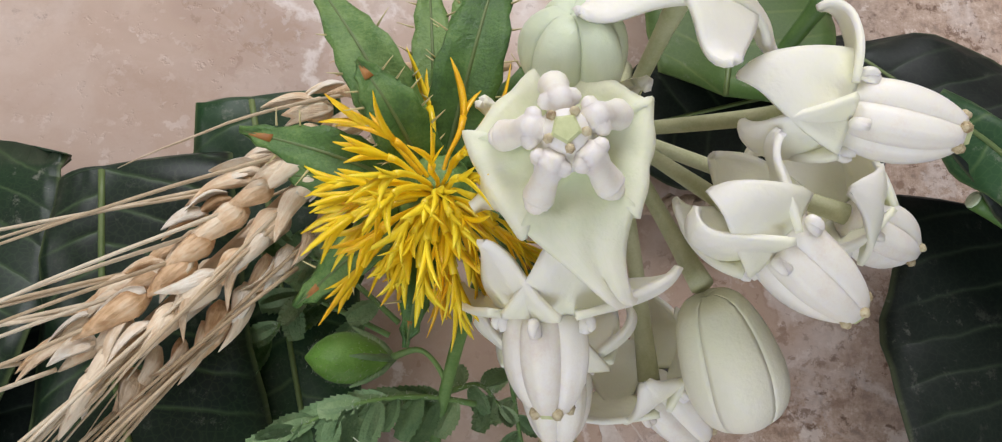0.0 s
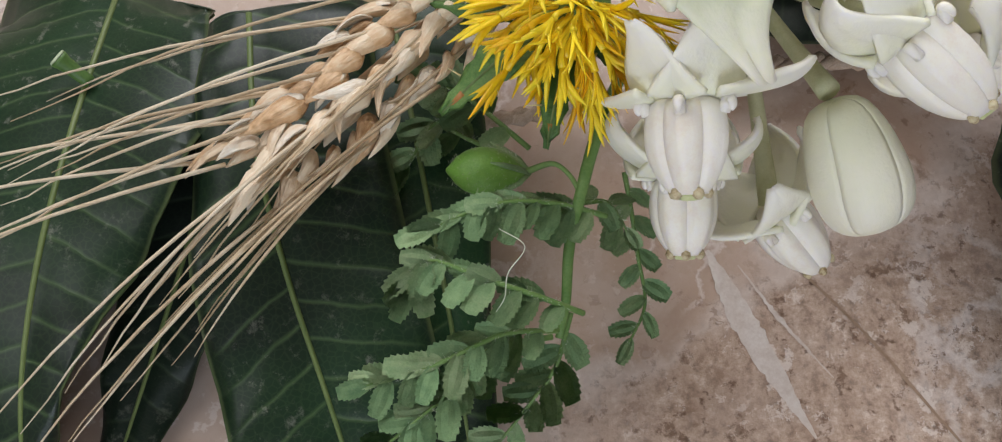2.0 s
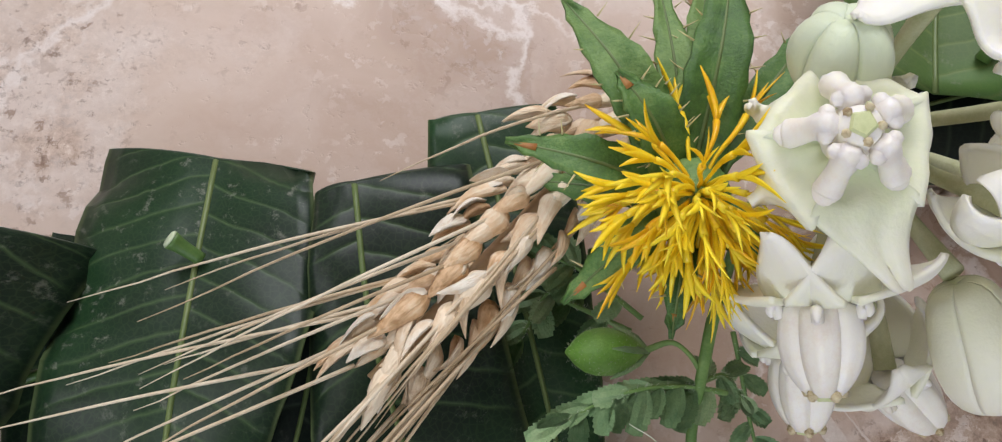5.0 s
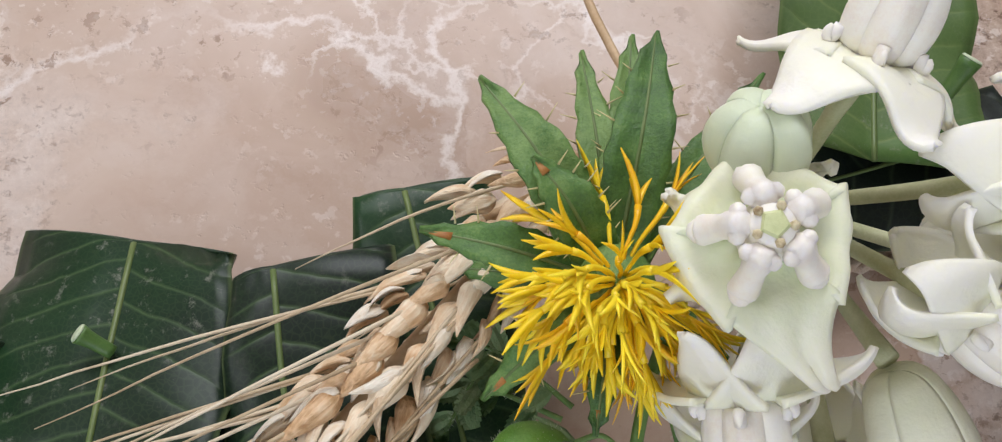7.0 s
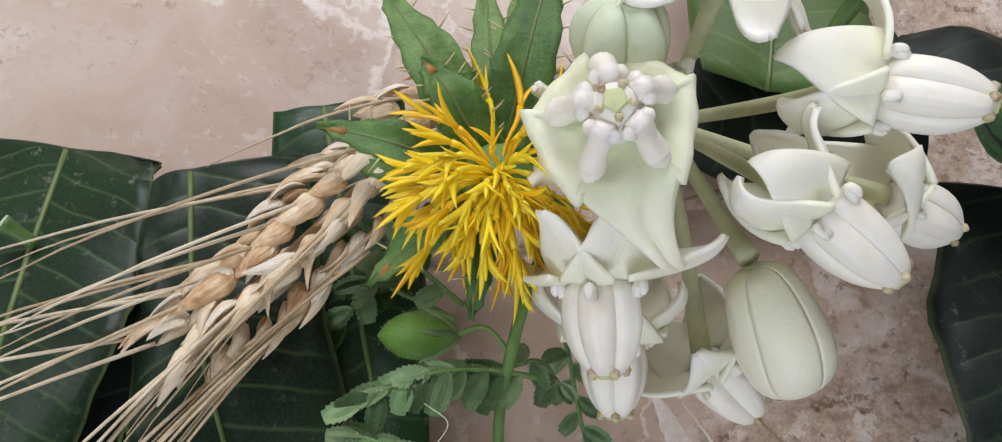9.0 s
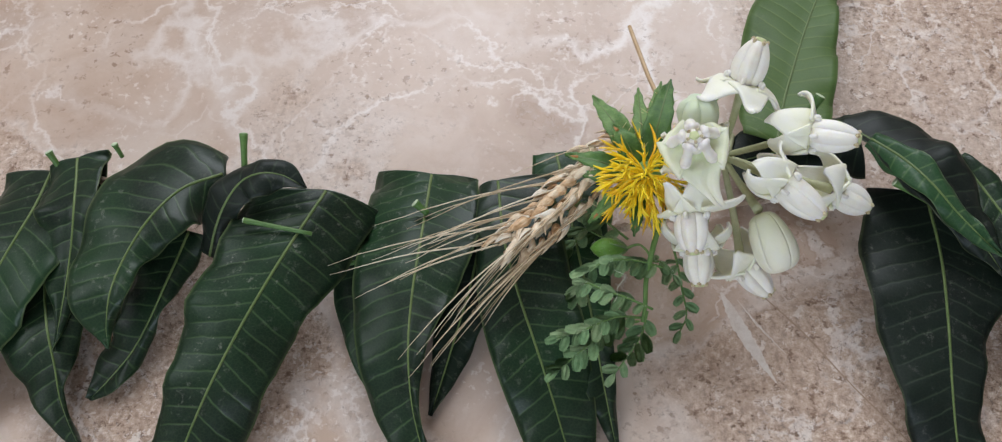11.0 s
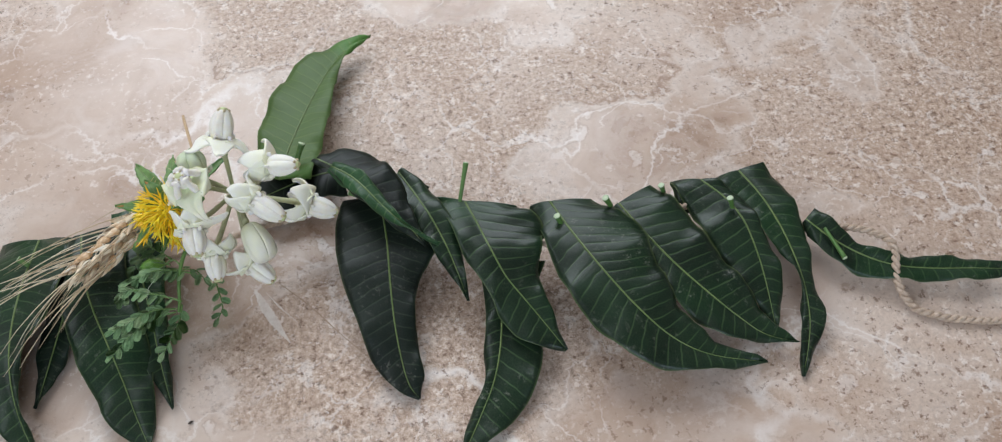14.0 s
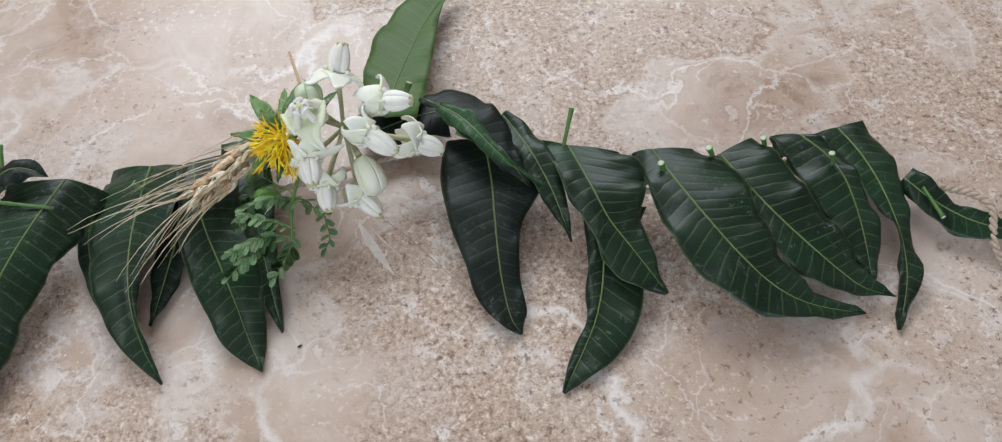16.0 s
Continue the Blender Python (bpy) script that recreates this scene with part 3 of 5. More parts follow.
LEAF_WORDS = {
    "dark": "dark green leathery mango leaf folded over a string",
    "darkest": "blackish green mango leaf of the garland",
    "mid": "bright green turned-over edge of a mango leaf",
    "light": "olive green mango leaf underside pointing away from the garland",
}
LEAF_OBJECTS = [mango_leaf(tone, fold, slant, edges, stations, 11 + k, LEAF_WORDS[tone] if fold or tone != "dark" else "dark green glossy mango leaf lying below the others") for k, (tone, fold, slant, edges, stations) in enumerate(LEAVES)]

# ---- materials of the bouquet ----
def petal_material(name, cream, green, rough=0.42):
    """Waxy petal: cream, greener towards its foot. Map 'petal' runs from foot to tip and across."""
    m = Nodes(name, rough)
    s, v, _ = m.sep(m.uv("petal"))
    p = m.coord()
    n = m.noise(p, 180.0, 4)
    f = m.math("ADD", m.math("MULTIPLY_ADD", s, 0.9, 0.05), m.math("MULTIPLY", m.math("SUBTRACT", n, 0.5), 0.5))
    tone = m.mix(m.ramp(f, [(0.05, 0.0), (0.75, 1.0)]), green, cream)
    streak = m.noise(m.comb(m.math("MULTIPLY", s, 2.0), m.math("MULTIPLY", v, 16.0), 0.0), 1.5, 3)
    tone = m.mix(m.math("MULTIPLY", m.ramp(streak, [(0.45, 0.0), (0.7, 1.0)]), 0.18), tone, green)
    m.set("Base Color", tone)
    m.set("Specular IOR Level", 0.4)
    m.set("Subsurface Weight", 0.25)
    m.set("Subsurface Radius", (0.003, 0.003, 0.0015))
    m.set("Subsurface Scale", 0.6)
    m.bump(m.math("ADD", n, m.math("MULTIPLY", m.noise(p, 900.0, 3), 0.4)), 0.5, 0.0006)
    return m.mat


PETAL = petal_material("waxy_petal", (0.95, 0.93, 0.84), (0.90, 0.90, 0.72))
OPEN_PETAL = petal_material("greenish_petal", (0.94, 0.91, 0.76), (0.72, 0.80, 0.52))
BUD = petal_material("closed_bud", (0.92, 0.90, 0.70), (0.82, 0.84, 0.57))
GREEN_BUD = petal_material("green_bud", (0.72, 0.82, 0.56), (0.82, 0.87, 0.62))
CORONA = plain("white_corona", [(0.3, (0.89, 0.81, 0.71)), (0.5, (0.94, 0.90, 0.81)), (0.75, (0.95, 0.93, 0.86))], 220, 0.38, 0.1, 0.45, 0.25)
STIGMA = plain("green_stigma", [(0.3, (0.55, 0.60, 0.28)), (0.7, (0.70, 0.74, 0.42))], 700, 0.45, 0.3)
ANTHER = plain("brown_cream_tip", [(0.35, (0.30, 0.20, 0.09)), (0.5, (0.62, 0.52, 0.32)), (0.7, (0.74, 0.68, 0.46))], 1100, 0.55, 0.3)
PEDICEL = plain("pale_pedicel", [(0.3, (0.40, 0.42, 0.22)), (0.7, (0.58, 0.58, 0.38))], 240, 0.6, 0.2)
FLORET = plain("yellow_floret", [(0.22, (0.93, 0.50, 0.008)), (0.45, (0.97, 0.68, 0.012)), (0.75, (0.98, 0.80, 0.04))], 140, 0.33, 0.1, 0.5, 0.0, 0.0, 0.55)
BRACT = plain("spiny_bract", [(0.28, (0.04, 0.105, 0.02)), (0.48, (0.085, 0.19, 0.038)), (0.68, (0.19, 0.31, 0.085))], 210, 0.45, 0.6, 0.5, 0, 0, 0.3)
SPINE = plain("straw_spine", [(0.3, (0.55, 0.47, 0.20)), (0.7, (0.74, 0.66, 0.38))], 300, 0.5)
RUST = plain("rusty_tip", [(0.3, (0.30, 0.10, 0.02)), (0.7, (0.48, 0.24, 0.06))], 400, 0.55)


def striped(name, stops, scale, rough):
    """Papery chaff: fine streaks along the scale over broad blotches."""
    m = Nodes(name, rough)
    x, y, z = m.sep(m.coord())
    q = m.comb(x, y, m.math("MULTIPLY_ADD", z, 0.10, m.math("MULTIPLY", m.rand(), 2.0)))
    streak, blotch = m.noise(q, scale * 5, 4, 0.6), m.noise(m.vadd(m.coord(), m.comb(m.rand(), 0.0, 0.0)), scale, 3)
    f = m.math("ADD", m.math("MULTIPLY_ADD", streak, 0.45, m.math("MULTIPLY", blotch, 0.55)), m.math("MULTIPLY", m.math("SUBTRACT", m.rand(), 0.5), 0.30))
    m.set("Base Color", m.ramp(f, stops))
    m.set("Roughness", m.math("MULTIPLY_ADD", streak, 0.3, rough - 0.15))
    m.bump(streak, 0.9, 0.0008)
    return m.mat


GLUME = striped("papery_glume", [(0.26, (0.58, 0.40, 0.23)), (0.43, (0.82, 0.66, 0.47)), (0.62, (0.95, 0.88, 0.75))], 240, 0.36)
HUSK = striped("wheat_husk", [(0.24, (0.48, 0.27, 0.12)), (0.40, (0.77, 0.53, 0.31)), (0.60, (0.94, 0.80, 0.60))], 240, 0.36)
AWN = plain("wheat_awn", [(0.25, (0.40, 0.29, 0.17)), (0.5, (0.60, 0.47, 0.31)), (0.75, (0.78, 0.68, 0.52))], 90, 0.5, 0.15, 0.5, 0, 0, 0.4)
POD = plain("chickpea_pod", [(0.3, (0.12, 0.29, 0.04)), (0.6, (0.21, 0.42, 0.075)), (0.8, (0.30, 0.50, 0.12))], 160, 0.30, 0.35, 0.5, 0.1, 0.0, 0.1, 1600)
FUZZ = plain("pale_hair", [(0.3, (0.50, 0.56, 0.42)), (0.7, (0.68, 0.72, 0.60))], 400, 0.6)
LEAFLET = plain("chickpea_leaflet", [(0.22, (0.12, 0.23, 0.10)), (0.5, (0.22, 0.35, 0.16)), (0.78, (0.37, 0.48, 0.26))], 300, 0.6, 0.5, 0.35, 0, 0.1, 0.35)
VINE = plain("chickpea_stem", [(0.3, (0.09, 0.20, 0.04)), (0.7, (0.20, 0.32, 0.10))], 220, 0.55, 0.3)
ROPE = plain("jute_rope", [(0.25, (0.34, 0.23, 0.16)), (0.5, (0.55, 0.42, 0.32)), (0.78, (0.74, 0.62, 0.52))], 420, 0.8, 0.6, 0.3)
STRAW = plain("dry_straw", [(0.3, (0.50, 0.32, 0.16)), (0.7, (0.70, 0.52, 0.32))], 120, 0.5, 0.2)


# ---- petioles of the leaves ----
def petiole(leaf, foot, end, radius, bend=0.0):
    """A cut leaf stalk that sticks out of the fold."""
    base = leaf.location
    a, b = Vector(foot) - base, Vector(end) - base
    mid = (a + b) / 2 + Vector((0, 0, bend))
    a = a - (b - a) * 0.25
    path = spline([a, mid, b], 9)
    stalk = bmesh.new()
    tube(stalk, path, (radius * 0.85, radius * 0.9, radius * 1.0, radius * 1.25), 10)
    ob = part("petiole", stalk, PETIOLE, leaf, "cut green leaf stalk")
    d = Vector(path[-1] - path[-2]).normalized()
    cap = bmesh.new()
    tube(cap, [Vector(path[-1]) + d * 0.0001, Vector(path[-1]) + d * 0.0005], (radius * 1.22, radius * 1.05), 10)
    part("cut_end", cap, CUT, ob, "pale cut end")


for k, foot, end, r in (
    (0, (-0.3017, 0.0717, 0.034), (-0.3047, 0.0762, 0.041), 0.0017),
    (1, (-0.2655, 0.0760, 0.040), (-0.2668, 0.0785, 0.046), 0.0014),
    (5, (-0.1937, 0.0662, 0.050), (-0.1947, 0.0795, 0.056), 0.0018),
    (6, (-0.1613, 0.0307, 0.046), (-0.1870, 0.0330, 0.052), 0.0012),
    (7, (-0.1385, 0.0266, 0.020), (-0.1545, 0.0210, 0.022), 0.0015),
    (8, (-0.1040, 0.0528, 0.0268), (-0.1087, 0.0554, 0.0308), 0.0019),
    (12, (0.1427, 0.0542, 0.040), (0.1229, 0.0635, 0.046), 0.0018),
    (16, (0.1990, 0.0514, 0.038), (0.2060, 0.0684, 0.055), 0.0016),
    (18, (0.2642, 0.0190, 0.0395), (0.2618, 0.0200, 0.0460), 0.0021),
    (19, (0.3005, 0.0276, 0.0400), (0.2972, 0.0286, 0.0470), 0.0021),
    (20, (0.3405, 0.0350, 0.0370), (0.3385, 0.0356, 0.0430), 0.0019),
    (21, (0.3850, 0.0160, 0.0350), (0.3828, 0.0174, 0.0425), 0.0019),
    (22, (0.4490, -0.0100, 0.022), (0.4532, -0.0306, 0.022), 0.0015),
    (11, (0.0855, 0.1010, 0.040), (0.0919, 0.1093, 0.050), 0.0022),
):
    petiole(LEAF_OBJECTS[k], foot, end, r)


# ---- crown flowers ----
def petal_mesh(bm, lay, length, width, start, end, curl, roll, bend=0.0, foot=0.0045, rows=20, cols=11, seed=0):
    """One fleshy petal in the plane x (outwards), z (up the flower's axis): broad at its foot, tapering to a point.
    It leaves at the angle start below the level, bends to the angle end, and its last third curls by curl degrees.
    roll: how far, in radians, its margins turn back; bend: how far its tip leans sideways."""
    rng = random.Random(seed)
    ph = rng.uniform(0, 6)
    x, z, lines, where = foot, 0.0, [], {}
    for i in range(rows):
        s = i / (rows - 1)
        ease = s * s * (3 - 2 * s)
        ang = start + (end - start) * ease + curl * max(0.0, (s - 0.62) / 0.38) ** 1.6
        if i:
            x += math.cos(radians(ang)) * length / (rows - 1)
            z -= math.sin(radians(ang)) * length / (rows - 1)
        w = width / 2 * (1 + 0.5 * s) * (1 - s) ** 0.98 + 0.0008
        turn = max(roll * (0.25 + 0.95 * s), 0.05)
        nx, nz = math.sin(radians(ang)), math.cos(radians(ang))
        line = []
        for k in range(cols):
            v = k / (cols - 1) * 2 - 1
            th = turn * v
            drop = -w * (1 - math.cos(th)) / turn - 0.0007 * math.exp(-((v / 0.22) ** 2)) * (1 - s) + 0.0005 * math.sin(5 * s + 2.4 * v + ph) * abs(v)
            vert = bm.verts.new((x + nx * drop, w * math.sin(th) / turn + bend * length * s**1.7, z + nz * drop))
            where[vert] = (s, v)
            line.append(vert)
        lines.append(line)
    for f in skin(bm, lines):
        for loop in f.loops:
            loop[lay].uv = where[loop.vert]


def dish_petal(bm, lay, length, reach, rim, curl, bend, seed, rows=30, cols=15):
    """One fifth of an open corolla: its floor is joined to its neighbours as far as reach, where it folds down by rim degrees
    in a soft lip that starts sooner at the corners; the pointed end curls by curl degrees and leans sideways by bend."""
    rng = random.Random(seed)
    ph = rng.uniform(0, 6)
    slope, foot = math.tan(radians(36.4)), 0.002
    grid, where = [], {}
    for k in range(cols):
        v = k / (cols - 1) * 2 - 1
        turn = (reach - foot) / length * (1 - 0.05 * v * v)
        x, z, col = foot, 0.0, []
        for i in range(rows):
            s = i / (rows - 1)
            lip = min(max((s - turn + 0.07) / 0.17, 0.0), 1.0)
            ang = 6 * math.cos(min(s / turn, 1) * math.pi) + (rim + 6) * lip * lip * (3 - 2 * lip) + curl * max(0.0, (s - 0.74) / 0.26) ** 1.4
            if i:
                x += math.cos(radians(ang)) * length / (rows - 1)
                z -= math.sin(radians(ang)) * length / (rows - 1)
            far = max(0.0, (s - turn) / (1 - turn))
            w = slope * min(foot + s * length, reach) * (1 - far) ** 1.6 + 0.0008
            nx, nz = math.sin(radians(ang)), math.cos(radians(ang))
            lift = -0.0010 * (1 - v * v) * (1 - far) * math.sin(min(s / turn, 1) * math.pi) + 0.0008 * far * math.sin(4 * v + ph) - 0.30 * w * v * v * far
            lift += 0.0003 * math.sin(9 * s + 7 * v + ph) * (1 - v * v)
            col.append(bm.verts.new((x + nx * lift, v * w + bend * length * far**1.6, z + nz * lift)))
            where[col[-1]] = (s, v)
        grid.append(col)
    for f in skin(bm, [list(r) for r in zip(*grid)]):
        for loop in f.loops:
            loop[lay].uv = where[loop.vert]


def axis_frame(base, tip, spin=0.0):
    """The pose of a flower whose axis runs from base to tip; azimuths count from the side nearest to up, or to +x for an upright flower."""
    z = (Vector(tip) - Vector(base)).normalized()
    ref = Vector((1, 0, 0)) if z.z > 0.8 else Vector((0, 0, 1))
    x = (ref - z * ref.dot(z)).normalized()
    turn = Matrix((x, z.cross(x), z)).transposed().to_4x4()
    return Matrix.Translation(base) @ turn @ pose(0, 0, 0, 0, 0, spin)


def corona(parent, height, girth, open_lobes):
    """Five fleshy lobes round a column, with a toothed rim and a five-sided stigma."""
    core = 0.42 if open_lobes else 0.60
    column = bmesh.new()
    tube(column, [(0, 0, height * t) for t in np.linspace(-0.05, 0.97, 10)], [girth * r * core for r in (1.0, 1.2, 1.3, 1.3, 1.2, 1.1, 0.95, 0.8)], 15)
    part("column", column, CORONA, parent)
    for k in range(5):
        a = radians(72 * k + 36)
        c, s = math.cos(a), math.sin(a)
        lobe = bmesh.new()
        if open_lobes:
            # chunky arms, knobbed at both ends
            path = [(1.16, 0.20), (1.12, 0.14), (0.98, 0.24), (0.82, 0.44), (0.66, 0.64), (0.52, 0.80), (0.40, 0.90)]
            pts = spline([(girth * r * c, girth * r * s, height * h) for r, h in path], 22)
            tube(lobe, pts, [girth * r for r in (0.10, 0.24, 0.28, 0.25, 0.22, 0.26, 0.27, 0.16)], 12)
            knob = Vector((girth * 0.56 * c, girth * 0.56 * s, height * 0.80))
            tube(lobe, [knob + Vector((-s, c, 0)) * girth * q for q in (-0.36, -0.3, -0.15, 0, 0.15, 0.3, 0.36)], [girth * r for r in (0.04, 0.13, 0.17, 0.17, 0.17, 0.13, 0.04)], 9)
        else:
            # a fifth of a fluted bell with a keel, and a small curled spur at its foot
            prof = spline([(0.66, -0.02), (0.94, 0.06), (1.04, 0.22), (1.05, 0.42), (0.96, 0.62), (0.78, 0.80), (0.56, 0.93), (0.42, 0.97)], 16)
            rows = []
            for r, h in prof:
                row = []
                for j in range(11):
                    v = j / 5 - 1
                    ang = a + radians(36) * v
                    rr = girth * (r * (0.80 + 0.20 * math.cos(v * math.pi / 2) ** 0.6) + 0.075 * math.exp(-((v / 0.16) ** 2)) * math.sin(math.pi * min(max(h, 0), 1)))
                    row.append(lobe.verts.new((rr * math.cos(ang), rr * math.sin(ang), height * h)))
                rows.append(row)
            skin(lobe, rows)
            pts = spline([(girth * r * c, girth * r * s, height * h) for r, h in ((1.0, 0.16), (1.10, 0.05), (1.20, 0.04), (1.25, 0.10), (1.20, 0.15))], 12)
            tube(lobe, pts, [girth * r for r in (0.16, 0.16, 0.14, 0.11, 0.05)], 9)
        part("corona_lobe", lobe, CORONA, parent)
        tooth = bmesh.new()
        b = a + radians(36)
        ring, fat = (0.30, 0.6) if open_lobes else (0.42, 0.8)
        foot = Vector((math.cos(b) * girth * ring, math.sin(b) * girth * ring, height * 0.92))
        tube(tooth, [foot, foot + Vector((math.cos(b) * 0.0005, math.sin(b) * 0.0005, 0.0012)) * fat, foot + Vector((math.cos(b) * 0.0007, math.sin(b) * 0.0007, 0.0022)) * fat], (0.0013 * fat, 0.0014 * fat, 0.0006 * fat), 6)
        part("anther_tip", tooth, ANTHER, parent, "brown-edged cream tip")
    top = bmesh.new()
    size = 0.25 if open_lobes else 0.36
    tube(top, [(0, 0, height * 0.90), (0, 0, height * 0.99), (0, 0, height * 1.03), (0, 0, height * 1.04)], [girth * r * size for r in (1.0, 1.05, 0.85, 0.3)], 5)
    part("stigma", top, STIGMA, parent, "pale green five-sided stigma", smooth=False)


HUB = Vector((0.0429, 0.0765, 0.0459))


def pedicel(parent, base, sag=0.0, radius=0.0016):
    """The stalk from the umbel's hub to the flower, in the flower's own space."""
    back = parent.matrix_basis.inverted()
    b, way = Vector(base), parent.matrix_basis.to_3x3() @ Vector((0, 0, 1))
    path = spline([HUB, (HUB + b) / 2 + Vector((0, 0, sag)), b - way * 0.002], 14)
    bm = bmesh.new()
    tube(bm, [back @ Vector(p) for p in path], (radius * 0.9, radius, radius * 1.1, radius * 1.5), 10)
    part("pedicel", bm, PEDICEL, parent, "pale green flower stalk")


def crown_flower(base, tip, petals, girth, label, spin=0.0, height=None, stalk=0.0):
    """petals: five of (length, width, start, end, curl, roll, bend), or for an open corolla (length, 0, reach, rim, curl, bend)."""
    flower = thing("crown_flower", label, "flower", "white crown flowers of the bouquet")
    flower.matrix_basis = axis_frame(base, tip, spin)
    h = height or (Vector(tip) - Vector(base)).length
    for k, (length, width, *shape) in enumerate(petals):
        bm = bmesh.new()
        lay = bm.loops.layers.uv.new("petal")
        if width:
            petal_mesh(bm, lay, length, width, *shape, seed=k + int(spin))
        else:
            dish_petal(bm, lay, length, *shape, k)
        bm.transform(pose(0, 0, 0, 0, 0, 72 * k))
        thicken(part("petal", bm, PETAL if width else OPEN_PETAL, flower), 0.0013)
    corona(flower, h, girth, height == 0.0110)
    pedicel(flower, base, stalk)
    return flower


def reflexed(seed, length, width, start, end, curl, roll):
    """Five backswept petals, each a little different."""
    rng = random.Random(seed)
    return [(length * rng.uniform(0.92, 1.08), width * rng.uniform(0.94, 1.08), start + rng.uniform(-8, 8), end + rng.uniform(-12, 12), curl * rng.uniform(0.6, 1.2), roll * rng.uniform(0.8, 1.2), rng.uniform(-0.15, 0.15)) for _ in range(5)]


# the wide open flower that faces up
opened = crown_flower((0.0240, 0.0545, 0.0905), (0.0224, 0.0530, 0.1015),
             [(0.0300, 0, 0.0118, 26, 110, 0.24), (0.0235, 0, 0.0134, 96, 150, 0.0), (0.0245, 0, 0.0126, 80, -200, -0.30), (0.0240, 0, 0.0122, 86, -190, 0.1), (0.0210, 0, 0.0134, 84, -80, 0.0)],
             0.0094, "wide open cream crown flower with a white five-lobed corona", -79, 0.0110)
crown_flower((0.0465, 0.0865, 0.0930), (0.0522, 0.0990, 0.1075), reflexed(3, 0.0215, 0.0185, 2, 62, -100, 0.5), 0.0074, "cream crown flower with backswept curling petals on a stalk", 36)
crown_flower((0.0765, 0.0668, 0.0825), (0.0955, 0.0612, 0.0865), [(0.0220, 0.0180, 62, 84, 70, 0.6, 0.0), (0.0205, 0.0175, 58, 84, 90, 0.6, 0.1), (0.0180, 0.0160, 45, 80, -60, 0.6, 0.0), (0.0180, 0.0160, 40, 80, -60, 0.6, 0.0), (0.0190, 0.0150, 2, 44, 90, 0.45, -0.15)], 0.0069, "cream crown flower with pointed curling petals on a long stalk", 8)
crown_flower((0.0640, 0.0455, 0.0745), (0.0819, 0.0332, 0.0675), [(0.0205, 0.0170, 50, 92, 80, 0.75, 0.15), (0.0205, 0.0175, 46, 86, 90, 0.75, -0.12), (0.0180, 0.0165, 40, 90, 40, 0.6, 0.0), (0.0180, 0.0165, 40, 90, 40, 0.6, 0.0), (0.0165, 0.0150, 46, 84, -80, 0.75, 0.0)], 0.0071, "cream crown flower with rolled back petals and fluted corona", 14)
crown_flower((0.0238, 0.0315, 0.0710), (0.0252, 0.0147, 0.0645), [(0.0165, 0.0175, 50, 86, 30, 0.6, 0.0), (0.0160, 0.0170, 42, 84, -40, 0.6, 0.0), (0.0180, 0.0185, -8, 14, 60, 0.7, 0.1), (0.0180, 0.0180, 12, 50, 70, 0.55, 0.0), (0.0210, 0.0180, 4, 20, 40, 0.9, -0.10)], 0.0072, "cream crown flower nodding forwards with a fluted corona", -10, 0.0180)
crown_flower((0.0298, 0.0265, 0.0440), (0.0307, 0.0111, 0.0375), reflexed(6, 0.0190, 0.0180, 22, 60, 60, 0.5), 0.0068, "cream crown flower half hidden under another flower", 10)
crown_flower((0.0525, 0.0235, 0.0330), (0.0651, 0.0135, 0.0241), reflexed(7, 0.0190, 0.0180, 26, 66, 50, 0.5), 0.0068, "small white crown flower low in the cluster", 30)
crown_flower((0.0955, 0.0590, 0.0440), (0.1122, 0.0540, 0.0368), reflexed(8, 0.0225, 0.0205, 28, 78, 50, 0.5), 0.0070, "pale green and white crown flower behind the others", 0)


def flower_bud(base, tip, radius, material, label, lobes, profile):
    """A closed bud of five overlapping petals: a fluted body widest past its middle, with its petals' seams and a blunt five-cornered end."""
    bud = thing("flower_bud", label, "flower bud")
    bud.matrix_basis = axis_frame(base, tip, 15)
    h = (Vector(tip) - Vector(base)).length
    prof = spline(profile, 22)
    for k in range(5):
        bm = bmesh.new()
        lay = bm.loops.layers.uv.new("petal")
        rows, where = [], {}
        for r, s in prof:
            row = []
            for j in range(11):
                v = j / 5 - 1
                a = radians(36.3 * v + 72 * k + 16 * s * s)
                rr = radius * max(r, 0.0) * (1 + lobes * min(1.0, 1.6 * s) * (math.cos(v * math.pi / 2) - 0.5))
                vert = bm.verts.new((rr * math.cos(a), rr * math.sin(a), h * s))
                where[vert] = (s, v)
                row.append(vert)
            rows.append(row)
        for f in skin(bm, rows):
            for loop in f.loops:
                loop[lay].uv = where[loop.vert]
        bmesh.ops.remove_doubles(bm, verts=bm.verts, dist=1e-6)
        thicken(part("petal", bm, material, bud), 0.0003)
    pedicel(bud, base)
    return bud


flower_bud((0.0560, 0.0375, 0.0600), (0.0675, 0.0150, 0.0485), 0.0096, BUD, "closed pale yellow-green flower bud on a stalk", 0.035, [(0.0, 0.012), (0.25, 0.0), (0.60, 0.06), (0.84, 0.25), (0.97, 0.48), (1.0, 0.66), (0.90, 0.84), (0.66, 0.95), (0.30, 0.995), (0.0, 0.985)])
flower_bud((0.0285, 0.0680, 0.0800), (0.0245, 0.0760, 0.0960), 0.0086, GREEN_BUD, "closed pale green five-lobed flower bud", 0.24, [(0.0, 0.012), (0.30, 0.0), (0.75, 0.12), (0.95, 0.32), (1.0, 0.52), (0.93, 0.72), (0.75, 0.88), (0.42, 0.98), (0.15, 0.965), (0.0, 0.94)])
bm = bmesh.new()
tube(bm, spline([HUB + Vector(p) for p in ((0, 0, 0.002), (0.004, 0.010, -0.012), (0.010, 0.030, -0.030))], 12), (0.0034, 0.0028, 0.0026), 12)
